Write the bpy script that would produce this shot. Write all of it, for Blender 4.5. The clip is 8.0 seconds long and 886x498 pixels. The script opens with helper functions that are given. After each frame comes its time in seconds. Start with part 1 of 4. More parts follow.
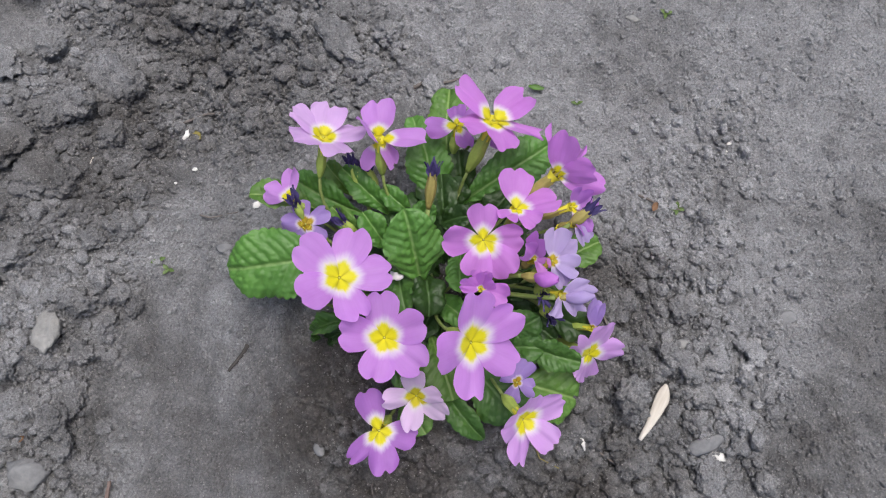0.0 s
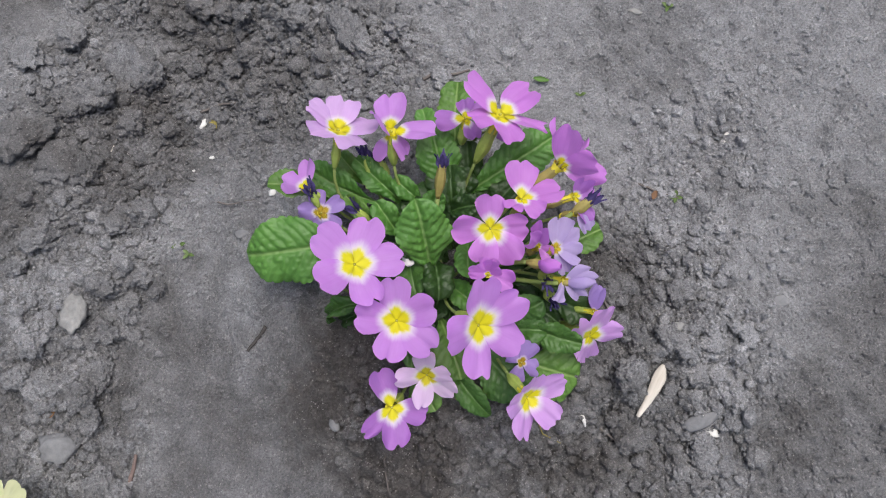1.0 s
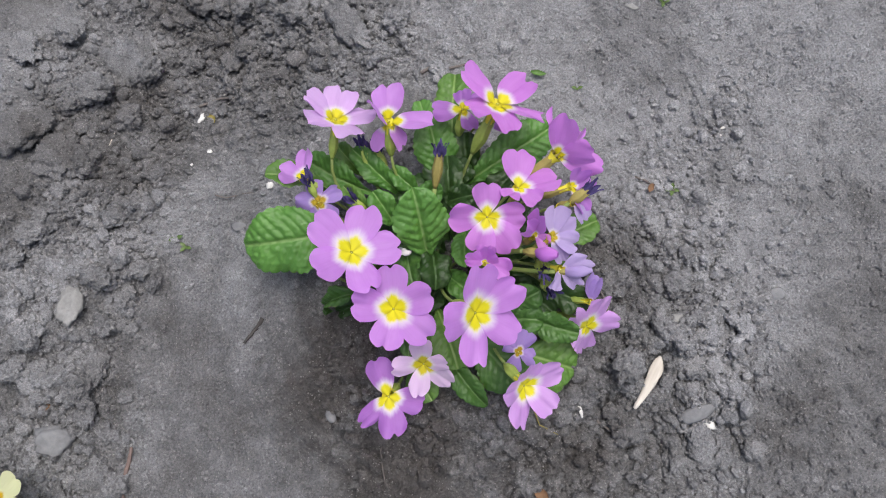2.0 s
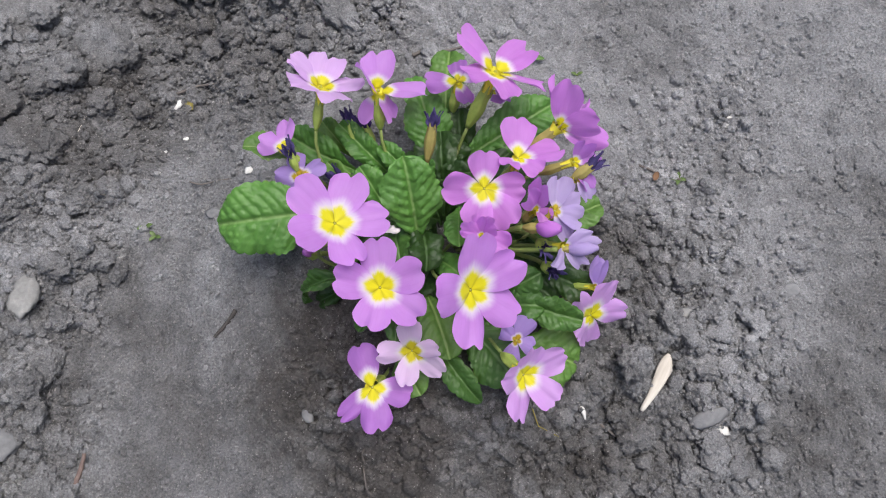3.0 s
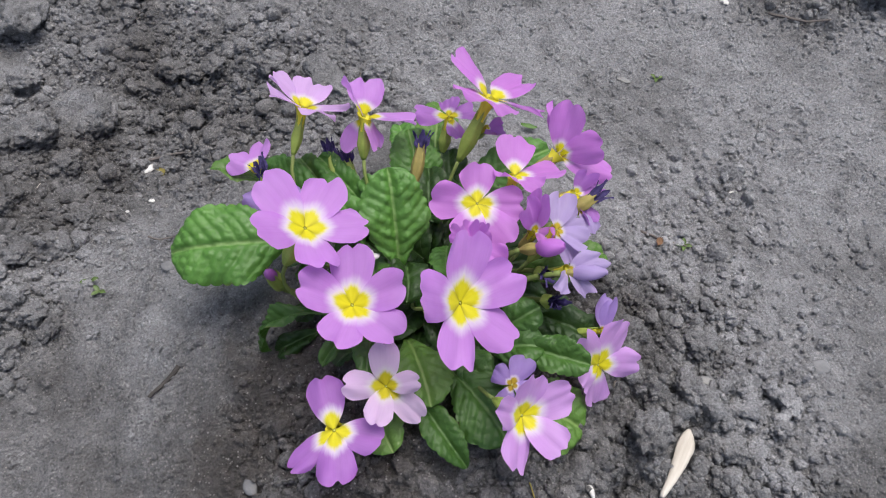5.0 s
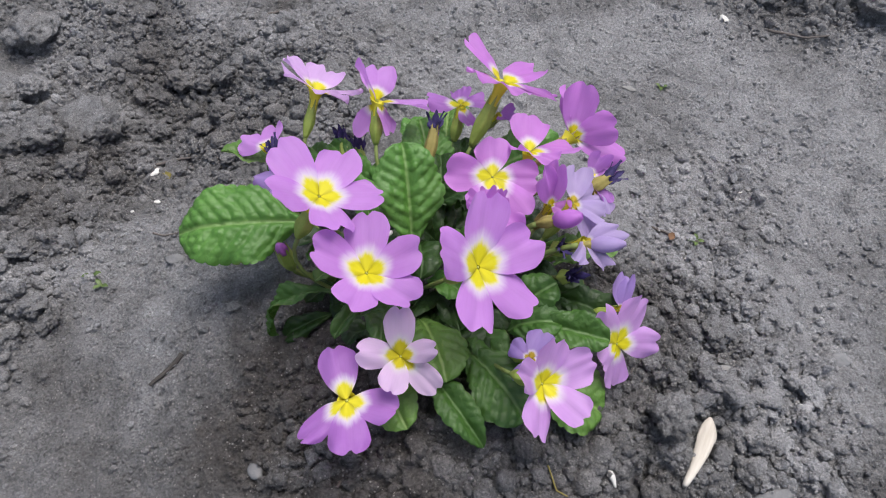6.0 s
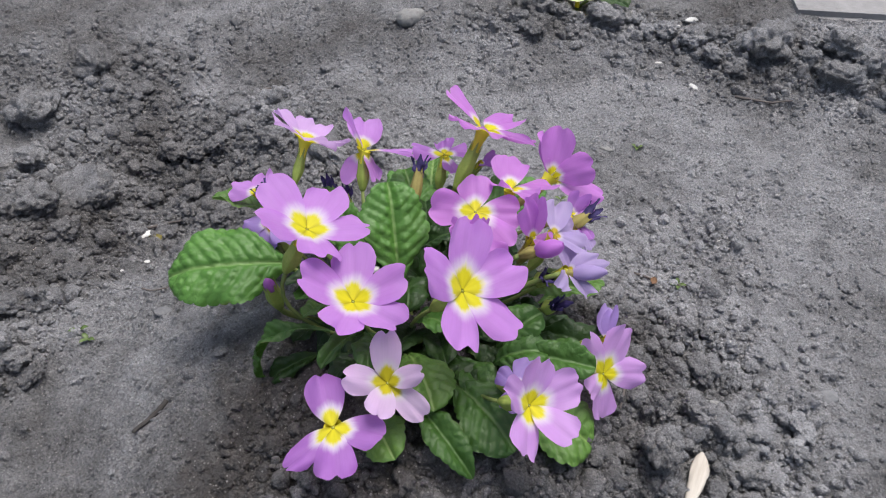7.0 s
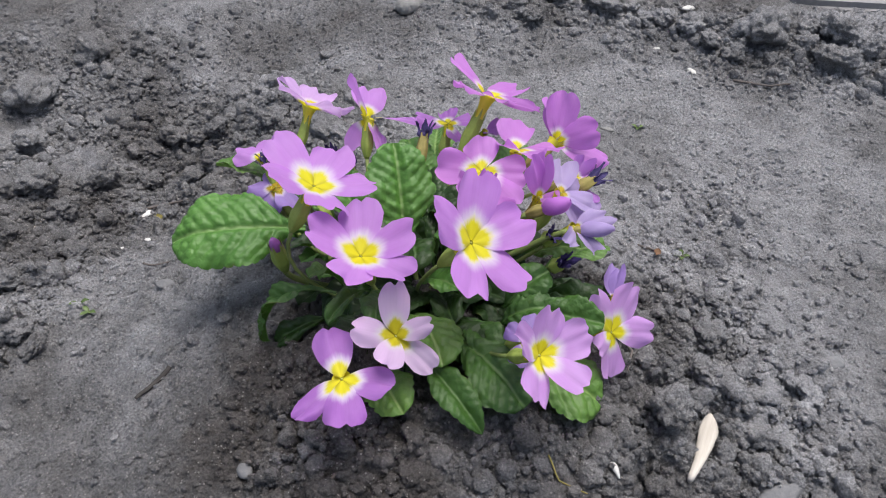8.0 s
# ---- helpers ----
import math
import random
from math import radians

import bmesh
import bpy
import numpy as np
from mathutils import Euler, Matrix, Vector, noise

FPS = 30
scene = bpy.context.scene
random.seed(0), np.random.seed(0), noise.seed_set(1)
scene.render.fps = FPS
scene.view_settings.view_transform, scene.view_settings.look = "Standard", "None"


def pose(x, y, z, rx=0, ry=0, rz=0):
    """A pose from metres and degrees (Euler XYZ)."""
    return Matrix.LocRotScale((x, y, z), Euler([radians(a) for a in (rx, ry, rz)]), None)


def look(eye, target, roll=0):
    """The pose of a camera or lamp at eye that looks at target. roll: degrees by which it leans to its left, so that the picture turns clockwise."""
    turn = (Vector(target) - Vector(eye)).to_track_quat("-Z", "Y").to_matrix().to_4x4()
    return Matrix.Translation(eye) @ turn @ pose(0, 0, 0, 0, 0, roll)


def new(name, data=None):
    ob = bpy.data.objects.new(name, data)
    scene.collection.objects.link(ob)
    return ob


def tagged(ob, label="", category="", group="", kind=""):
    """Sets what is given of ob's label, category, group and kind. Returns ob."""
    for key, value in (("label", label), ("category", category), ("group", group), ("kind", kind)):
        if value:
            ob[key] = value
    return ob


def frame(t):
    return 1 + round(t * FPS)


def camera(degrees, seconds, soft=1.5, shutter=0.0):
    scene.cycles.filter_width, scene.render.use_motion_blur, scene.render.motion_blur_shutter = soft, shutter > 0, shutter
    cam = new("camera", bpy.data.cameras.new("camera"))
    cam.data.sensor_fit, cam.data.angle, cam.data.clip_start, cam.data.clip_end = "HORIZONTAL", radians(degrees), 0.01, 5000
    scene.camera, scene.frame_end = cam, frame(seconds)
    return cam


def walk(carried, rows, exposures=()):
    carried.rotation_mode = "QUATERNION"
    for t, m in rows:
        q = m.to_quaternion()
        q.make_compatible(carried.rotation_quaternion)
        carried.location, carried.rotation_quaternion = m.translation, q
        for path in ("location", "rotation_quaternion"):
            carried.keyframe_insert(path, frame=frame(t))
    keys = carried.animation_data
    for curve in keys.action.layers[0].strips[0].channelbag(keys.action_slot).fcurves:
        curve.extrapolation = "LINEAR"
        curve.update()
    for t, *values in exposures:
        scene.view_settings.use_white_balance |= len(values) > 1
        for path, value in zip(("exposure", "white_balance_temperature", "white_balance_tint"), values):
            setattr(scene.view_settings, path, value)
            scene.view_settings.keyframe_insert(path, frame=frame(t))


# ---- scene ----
cam = camera(64.4, 8.0, soft=1.1)
EXPOSURE = 1.075
ROWS = [
    (0.0, 0.01969, -0.03201, 0.32419, 12.172, 4.430, -0.858),
    (0.5, 0.02075, -0.03049, 0.33273, 10.982, 4.696, -0.783),
    (1.0, 0.01886, -0.03167, 0.33994, 10.466, 4.738, -0.745),
    (2.5, 0.01919, -0.04853, 0.33589, 12.415, 4.142, -0.543),
    (3.0, 0.01382, -0.06190, 0.30828, 15.328, 3.171, -0.224),
    (3.5, 0.01223, -0.07828, 0.29134, 21.476, 1.808, 0.268),
    (4.0, 0.00849, -0.09219, 0.27814, 25.368, 1.303, 0.570),
    (4.5, 0.01040, -0.09846, 0.26451, 29.418, 0.939, 0.974),
    (6.0, 0.00243, -0.12682, 0.23356, 36.818, 0.107, 0.821),
    (6.5, 0.00035, -0.13742, 0.22705, 42.054, 0.090, 0.153),
    (7.0, 0.00405, -0.14578, 0.22374, 44.755, 0.150, -0.469),
    (7.5, 0.00413, -0.15056, 0.21795, 44.742, 0.040, -0.953),
    (8.0, -0.00042, -0.15770, 0.21039, 45.890, -0.042, -1.015),
]
walk(cam, [(t, pose(x, y, z, rx, ry, rz)) for t, x, y, z, rx, ry, rz in ROWS], exposures=[(t, EXPOSURE + d) for t, d in ((0.0, -0.13), (1.0, -0.14), (2.5, -0.04), (3.5, -0.03), (4.5, -0.06), (6.0, -0.06), (7.0, -0.06), (8.0, -0.02))])

# ---- light: a bright overcast sky, open shade ----
world = bpy.data.worlds.new("overcast_sky")
scene.world = world
world.use_nodes = True
wt = world.node_tree
sky = wt.nodes.new("ShaderNodeTexSky")
sky.sky_type, sky.sun_disc = "NISHITA", False
sky.sun_elevation, sky.sun_rotation = radians(73.5), radians(51)
sky.dust_density, sky.air_density = 4.0, 1.0
pale = wt.nodes.new("ShaderNodeHueSaturation")
pale.inputs["Saturation"].default_value = 0.85
wt.links.new(sky.outputs["Color"], pale.inputs["Color"])
wt.links.new(pale.outputs["Color"], wt.nodes["Background"].inputs["Color"])
wt.nodes["Background"].inputs["Strength"].default_value = 0.088
sun = new("sun", bpy.data.lights.new("sun", "SUN"))
sun.data.energy, sun.data.angle, sun.data.color = 1.80, radians(44), (1.0, 0.98, 0.95)
sun.matrix_world = look((0.32, 0.26, 1.40), (0, 0, 0))


# ---- materials ----
class Nodes:
    """A node material under construction."""

    def __init__(self, name):
        self.mat = bpy.data.materials.new(name)
        self.mat.use_nodes = True
        self.nt = self.mat.node_tree
        self.bsdf = self.nt.nodes["Principled BSDF"]
        self.out = self.nt.nodes["Material Output"]

    def add(self, kind, **values):
        n = self.nt.nodes.new("ShaderNode" + kind)
        for key, v in values.items():
            key = key.replace("_", " ")
            if key in n.inputs:
                self.put(n.inputs[key], v)
        return n

    def put(self, socket, v):
        if hasattr(v, "is_output"):
            self.nt.links.new(v, socket)
        elif isinstance(v, tuple) and len(v) == 3 and socket.type == "RGBA":
            socket.default_value = (*v, 1)
        else:
            socket.default_value = v

    def math(self, op, a, b=0.0, clamp=False):
        n = self.nt.nodes.new("ShaderNodeMath")
        n.operation, n.use_clamp = op, clamp
        self.put(n.inputs[0], a), self.put(n.inputs[1], b)
        return n.outputs[0]

    def ramp(self, fac, stops, mode="LINEAR"):
        n = self.nt.nodes.new("ShaderNodeValToRGB")
        n.color_ramp.interpolation = mode
        e = n.color_ramp.elements
        while len(e) < len(stops):
            e.new(0.5)
        for el, (p, c) in zip(e, stops):
            el.position, el.color = p, (*c, 1) if isinstance(c, tuple) else (c, c, c, 1)
        self.put(n.inputs[0], fac)
        return n.outputs[0]

    def mix(self, fac, a, b, blend="MIX"):
        n = self.nt.nodes.new("ShaderNodeMix")
        n.data_type, n.blend_type = "RGBA", blend
        self.put(n.inputs[0], fac), self.put(n.inputs[6], a), self.put(n.inputs[7], b)
        return n.outputs[2]

    def noise(self, scale, detail=4.0, rough=0.6, vector=None, dist=0.0):
        n = self.add("TexNoise", Scale=scale, Detail=detail, Roughness=rough, Distortion=dist)
        if vector is not None:
            self.put(n.inputs["Vector"], vector)
        return n.outputs["Fac"]

    def place(self):
        return self.add("TexCoord").outputs["Object"]

    def world_place(self):
        return self.add("NewGeometry").outputs["Position"]

    def bump(self, height, strength=0.5, distance=0.001, normal=None):
        n = self.add("Bump", Strength=strength, Distance=distance, Height=height)
        if normal is not None:
            self.put(n.inputs["Normal"], normal)
        return n.outputs["Normal"]

    def uv(self, layer):
        n = self.nt.nodes.new("ShaderNodeUVMap")
        n.uv_map = layer
        s = self.add("SeparateXYZ", Vector=n.outputs[0])
        return s.outputs[0], s.outputs[1]

    def done(self, **values):
        for key, v in values.items():
            self.put(self.bsdf.inputs[key.replace("_", " ")], v)
        return self.mat

    def translucent(self, colour, share, normal=None):
        """Lets part of the light through a thin blade."""
        t = self.add("BsdfTranslucent", Color=colour)
        if normal is not None:
            self.put(t.inputs["Normal"], normal)
        m = self.nt.nodes.new("ShaderNodeMixShader")
        m.inputs[0].default_value = share
        self.nt.links.new(self.bsdf.outputs[0], m.inputs[1])
        self.nt.links.new(t.outputs[0], m.inputs[2])
        self.nt.links.new(m.outputs[0], self.out.inputs[0])


def soil_material(name, tint=1.0, islands=False):
    m = Nodes(name)
    p = m.world_place()
    wide = m.noise(11, 5, 0.6, p)
    # dry crust is paler, freshly dug and damp earth browner; the -0.21 patch also paints in the plant's shade: centre,
    # inner and outer reach, shift
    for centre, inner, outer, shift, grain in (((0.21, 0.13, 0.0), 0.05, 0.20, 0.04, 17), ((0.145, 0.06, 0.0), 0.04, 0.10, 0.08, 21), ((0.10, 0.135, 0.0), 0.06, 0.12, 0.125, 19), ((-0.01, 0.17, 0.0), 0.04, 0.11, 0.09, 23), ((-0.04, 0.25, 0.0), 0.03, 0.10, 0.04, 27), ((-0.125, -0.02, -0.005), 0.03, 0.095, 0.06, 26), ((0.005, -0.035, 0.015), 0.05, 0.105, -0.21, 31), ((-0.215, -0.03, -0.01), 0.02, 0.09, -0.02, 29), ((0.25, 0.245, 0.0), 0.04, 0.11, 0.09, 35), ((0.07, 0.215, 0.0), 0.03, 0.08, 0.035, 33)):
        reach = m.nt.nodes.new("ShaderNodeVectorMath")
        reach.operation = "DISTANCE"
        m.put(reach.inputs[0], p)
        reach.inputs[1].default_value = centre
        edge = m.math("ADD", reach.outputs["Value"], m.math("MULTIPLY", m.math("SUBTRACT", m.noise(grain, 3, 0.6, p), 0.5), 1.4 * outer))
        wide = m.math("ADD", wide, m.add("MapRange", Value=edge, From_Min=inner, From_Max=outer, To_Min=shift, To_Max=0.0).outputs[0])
    mid = m.noise(90, 6, 0.65, p)
    fine = m.noise(1100, 5, 0.75, p)
    grit = m.add("TexVoronoi", Scale=820.0, Vector=p)
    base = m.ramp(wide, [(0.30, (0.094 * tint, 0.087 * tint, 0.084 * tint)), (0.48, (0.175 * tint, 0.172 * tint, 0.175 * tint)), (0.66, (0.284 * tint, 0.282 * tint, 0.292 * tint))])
    base = m.mix(0.75, base, m.ramp(mid, [(0.3, 0.66), (0.5, 0.98), (0.72, 1.25)]), "MULTIPLY")
    base = m.mix(0.85, base, m.ramp(fine, [(0.32, 0.56), (0.5, 1.0), (0.66, 1.42)]), "MULTIPLY")
    # pale sand grains, one in a dozen
    speck = m.math("MULTIPLY", m.math("LESS_THAN", grit.outputs["Distance"], 0.28), m.math("GREATER_THAN", m.add("SeparateColor", Color=grit.outputs["Color"]).outputs[0], 0.77))
    base = m.mix(m.math("MULTIPLY", speck, 0.50), base, (0.42, 0.40, 0.385))
    dark = m.math("MULTIPLY", m.math("LESS_THAN", grit.outputs["Distance"], 0.4), m.math("LESS_THAN", m.add("SeparateColor", Color=grit.outputs["Color"]).outputs[1], 0.14))
    base = m.mix(m.math("MULTIPLY", dark, 0.35), base, (0.05, 0.046, 0.045))
    if islands:
        base = m.mix(0.8, base, m.ramp(m.add("NewGeometry").outputs["Random Per Island"], [(0.0, 0.82), (1.0, 1.2)]), "MULTIPLY")
    else:
        base = m.mix(0.5, base, m.ramp(m.add("ObjectInfo").outputs["Random"], [(0.0, 0.85), (1.0, 1.1)]), "MULTIPLY")
    n1 = m.bump(m.noise(420, 8, 0.8, p), 0.95, 0.0021)
    n2 = m.bump(m.math("SUBTRACT", 1.0, grit.outputs["Distance"]), 0.8, 0.0013, n1)
    n2 = m.bump(m.noise(1700, 4, 0.7, p), 0.95, 0.0009, n2)
    return m.done(Base_Color=base, Roughness=0.97, Specular_IOR_Level=0.15, Normal=n2)


def petal_material(name, deep, light, eye=(0.78, 0.70, 0.014), white=(0.80, 0.73, 0.82), spread=1.0):
    m = Nodes(name)
    u, v = m.uv("petal")
    p = m.place()
    across = m.math("ABSOLUTE", m.math("SUBTRACT", m.math("MULTIPLY", v, 2.0), 1.0))
    hair = m.noise(1.0, 2, 0.6, m.add("CombineXYZ", X=m.math("MULTIPLY", v, 11.0), Y=m.math("MULTIPLY", u, 3.0), Z=m.math("MULTIPLY", m.add("ObjectInfo").outputs["Random"], 40.0)).outputs[0])
    rag = m.math("ADD", m.math("MULTIPLY", m.math("SUBTRACT", hair, 0.5), 0.10), m.math("MULTIPLY", m.math("SUBTRACT", m.noise(420, 3, 0.6, p), 0.5), 0.05))
    q = m.math("ADD", m.math("ADD", u, m.math("MULTIPLY", m.math("POWER", across, 1.2), 0.17)), rag)
    tone = m.mix(m.noise(120, 3, 0.5, p), deep, light)
    tone = m.mix(m.math("MULTIPLY", m.add("ObjectInfo").outputs["Random"], 0.35), tone, light)
    # faint veins that fan out to the rim
    vein = m.noise(1.0, 2, 0.5, m.add("CombineXYZ", X=m.math("MULTIPLY", v, 34.0), Y=m.math("MULTIPLY", u, 2.5)).outputs[0])
    tone = m.mix(0.10, tone, m.ramp(vein, [(0.3, 0.72), (0.7, 1.2)]), "MULTIPLY")
    to_white = m.ramp(q, [(0.30 * spread, 0.0), (0.52 * spread, 1.0)], "EASE")
    col = m.mix(to_white, white, tone)
    ray = m.ramp(q, [(0.265, 0.0), (0.375, 1.0)], "EASE")
    streak = m.mix(m.math("MULTIPLY", m.ramp(across, [(0.25, 0.0), (1.0, 1.0)]), m.ramp(u, [(0.10, 1.0), (0.28, 0.0)])), (1.0, 1.0, 1.0), (0.52, 0.50, 0.30))
    col = m.mix(ray, m.mix(1.0, eye, streak, "MULTIPLY"), col)
    nrm = m.bump(m.math("ADD", vein, m.math("MULTIPLY", m.noise(700, 4, 0.6, p), 0.6)), 0.14, 0.0004)
    m.done(Base_Color=col, Roughness=0.52, Specular_IOR_Level=0.34, Normal=nrm, Sheen_Weight=0.1)
    m.translucent(col, 0.48)
    return m.mat


def leaf_material(name, dark, light, rib=(0.30, 0.42, 0.14)):
    m = Nodes(name)
    ph, av = m.uv("vein")
    p = m.place()
    tone = m.mix(m.ramp(m.noise(55, 3, 0.5, p), [(0.25, 0.0), (0.75, 1.0)]), dark, light)
    tone = m.mix(m.math("MULTIPLY", m.add("ObjectInfo").outputs["Random"], 0.4), tone, light)
    cell = m.add("TexVoronoi", Scale=640.0, Vector=p).outputs["Distance"]
    tone = m.mix(0.12, tone, m.ramp(cell, [(0.0, 1.25), (0.7, 0.75)]), "MULTIPLY")
    # a net of fine sunken veins with blisters between them
    net = m.add("TexVoronoi", Scale=330.0, Vector=p)
    swell = m.math("SUBTRACT", 1.0, net.outputs["Distance"])
    tone = m.mix(0.22, tone, m.ramp(swell, [(0.35, 0.70), (0.85, 1.12)]), "MULTIPLY")
    tri = m.math("ABSOLUTE", m.math("SUBTRACT", m.math("FRACT", ph), 0.5))
    side = m.math("MULTIPLY", m.ramp(tri, [(0.455, 0.0), (0.5, 1.0)]), 0.09)
    mid = m.ramp(av, [(0.0, 1.0), (0.028, 0.9), (0.07, 0.0)])
    tone = m.mix(side, tone, rib)
    tone = m.mix(m.math("MULTIPLY", mid, 0.5), tone, rib)
    # browned, frayed rims here and there
    worn = m.math("MULTIPLY", m.ramp(av, [(0.93, 0.0), (0.99, 1.0)]), m.ramp(m.noise(110, 3, 0.6, p), [(0.52, 0.0), (0.60, 1.0)]))
    tone = m.mix(m.math("MULTIPLY", worn, 0.55), tone, (0.16, 0.15, 0.045))
    spot = m.ramp(m.noise(160, 5, 0.7, p), [(0.72, 0.0), (0.79, 1.0)])
    tone = m.mix(m.math("MULTIPLY", spot, 0.35), tone, (0.16, 0.12, 0.04))
    n1 = m.bump(cell, 0.25, 0.0005, m.bump(swell, 0.42, 0.0014))
    n2 = m.bump(m.noise(1700, 3, 0.6, p), 0.25, 0.0003, n1)
    m.done(Base_Color=tone, Roughness=m.ramp(m.noise(240, 3, 0.5, p), [(0.3, 0.40), (0.7, 0.56)]), Specular_IOR_Level=0.40, Normal=n2)
    m.translucent(m.mix(0.4, tone, (0.16, 0.32, 0.02)), 0.14)
    return m.mat


def plain_material(name, low, high, scale=200.0, rough=0.7, bump=0.4, depth=0.0006, stretch=(1.0, 1.0, 1.0), spec=0.3):
    m = Nodes(name)
    v = m.add("Mapping", Vector=m.world_place() if stretch == (1.0, 1.0, 1.0) else m.place())
    v.inputs["Scale"].default_value = stretch
    n = m.noise(scale, 6, 0.65, v.outputs[0])
    wide = m.noise(scale * 0.18, 3, 0.5, v.outputs[0])
    col = m.mix(m.math("ADD", m.math("MULTIPLY", n, 1.4), -0.2, True), low, high)
    col = m.mix(0.5, col, m.ramp(wide, [(0.3, 0.75), (0.7, 1.2)]), "MULTIPLY")
    return m.done(Base_Color=col, Roughness=rough, Specular_IOR_Level=spec, Normal=m.bump(n, bump, depth))


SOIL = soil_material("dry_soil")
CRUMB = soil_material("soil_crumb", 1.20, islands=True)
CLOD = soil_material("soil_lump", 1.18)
PINK = petal_material("petal_pink", (0.480, 0.172, 0.605), (0.602, 0.300, 0.740))
ROSE = petal_material("petal_rose", (0.500, 0.150, 0.580), (0.608, 0.260, 0.700))
PURPLE = petal_material("petal_purple", (0.345, 0.112, 0.480), (0.490, 0.220, 0.630))
PALE = petal_material("petal_pale", (0.640, 0.430, 0.690), (0.740, 0.570, 0.780), eye=(0.64, 0.56, 0.016), white=(0.74, 0.68, 0.74))
VIOLET = petal_material("petal_violet", (0.264, 0.144, 0.496), (0.416, 0.288, 0.624), eye=(0.440, 0.304, 0.016), spread=0.9)
PINK_SOFT = petal_material("petal_soft_pink", (0.540, 0.245, 0.650), (0.650, 0.385, 0.765))
PINK_PALE = petal_material("petal_lilac", (0.590, 0.320, 0.690), (0.690, 0.470, 0.780))
LAVENDER = petal_material("petal_lavender", (0.36, 0.25, 0.55), (0.52, 0.42, 0.66), eye=(0.55, 0.42, 0.02), white=(0.66, 0.60, 0.70), spread=1.0)
WITHERED = plain_material("petal_withered", (0.014, 0.011, 0.045), (0.070, 0.050, 0.175), 600, 0.75, 0.8)
CREAM = petal_material("petal_cream", (0.640, 0.656, 0.304), (0.680, 0.688, 0.440), eye=(0.640, 0.400, 0.008), white=(0.672, 0.680, 0.400))
LEAF = leaf_material("leaf_green", (0.042, 0.125, 0.020), (0.090, 0.220, 0.038), (0.19, 0.29, 0.10))
# near-black leaf copy: shade inside the crown is put into its green
LEAF_DARK_SHADE = leaf_material("leaf_dark_shade", (0.010, 0.031, 0.006), (0.024, 0.060, 0.010), (0.07, 0.13, 0.04))
# darker leaf copy: shade below the flowers is mixed into the colour
LEAF_SHADED = leaf_material("leaf_shaded", (0.022, 0.068, 0.010), (0.054, 0.130, 0.022), (0.13, 0.22, 0.07))
LEAF_YOUNG = leaf_material("leaf_young", (0.050, 0.122, 0.018), (0.100, 0.200, 0.036), (0.24, 0.34, 0.11))
WEED = leaf_material("weed_green", (0.060, 0.105, 0.025), (0.115, 0.165, 0.050), (0.16, 0.20, 0.08))
CALYX = plain_material("calyx_green", (0.185, 0.25, 0.045), (0.32, 0.40, 0.09), 330, 0.6, 0.35)
CALYX_TAN = plain_material("calyx_tan", (0.16, 0.14, 0.036), (0.29, 0.24, 0.078), 330, 0.7, 0.5)
TUBE = plain_material("tube_yellow", (0.55, 0.50, 0.03), (0.72, 0.64, 0.06), 300, 0.6, 0.2)
STALK = plain_material("stalk_green", (0.10, 0.15, 0.035), (0.21, 0.26, 0.075), 300, 0.6, 0.3)
THROAT = plain_material("throat_olive", (0.22, 0.21, 0.012), (0.42, 0.38, 0.03), 500, 0.7, 0.3)
STIGMA = plain_material("stigma_green", (0.34, 0.38, 0.08), (0.5, 0.52, 0.14), 800, 0.5, 0.2)
WOOD = plain_material("bleached_wood", (0.30, 0.25, 0.19), (0.72, 0.69, 0.64), 150, 0.8, 0.8, 0.001, (1.0, 0.10, 1.0))
BARK = plain_material("twig_bark", (0.070, 0.060, 0.055), (0.165, 0.145, 0.135), 260, 0.95, 0.8)
RED_BARK = plain_material("stick_brown", (0.085, 0.060, 0.052), (0.19, 0.14, 0.125), 260, 0.95, 0.8)
DARK_BARK = plain_material("twig_dark", (0.022, 0.020, 0.019), (0.075, 0.068, 0.064), 260, 0.95, 0.9)
RUST_LEAF = plain_material("dead_leaf", (0.085, 0.045, 0.025), (0.20, 0.115, 0.065), 200, 0.85, 0.6)
SHELL = plain_material("shell_white", (0.38, 0.37, 0.355), (0.64, 0.63, 0.60), 260, 0.55, 0.3)
STONE = plain_material("pale_stone", (0.155, 0.152, 0.147), (0.30, 0.295, 0.286), 330, 0.95, 1.0, 0.0012)
SLATE = plain_material("slate_stone", (0.10, 0.10, 0.104), (0.20, 0.20, 0.205), 260, 0.9, 0.9, 0.001)
CONCRETE = plain_material("kerb_concrete", (0.19, 0.185, 0.185), (0.30, 0.292, 0.292), 150, 0.95, 0.7, 0.001)


# ---- helpers of this scene ----
def V(x, y, z):
    """A place given in millimetres."""
    return Vector((x, y, z)) * 0.001


def mesh_of(name, verts, faces, smooth=True):
    me = bpy.data.meshes.new(name)
    me.from_pydata([tuple(v) for v in verts], [], faces)
    if smooth:
        me.polygons.foreach_set("use_smooth", [True] * len(me.polygons))
    me.update()
    return me


def part(name, me, material, parent, label="", at=None):
    ob = new(name, me)
    if material is not None and not me.materials:
        me.materials.append(material)
    ob.parent = parent
    if at is not None:
        ob.location = at
    return tagged(ob, label)


def thing(name, place, label, category, group="", me=None, material=None):
    ob = new(name, me)
    ob.location = place
    if me is not None and material is not None and not me.materials:
        me.materials.append(material)
    return tagged(ob, label, category, group)


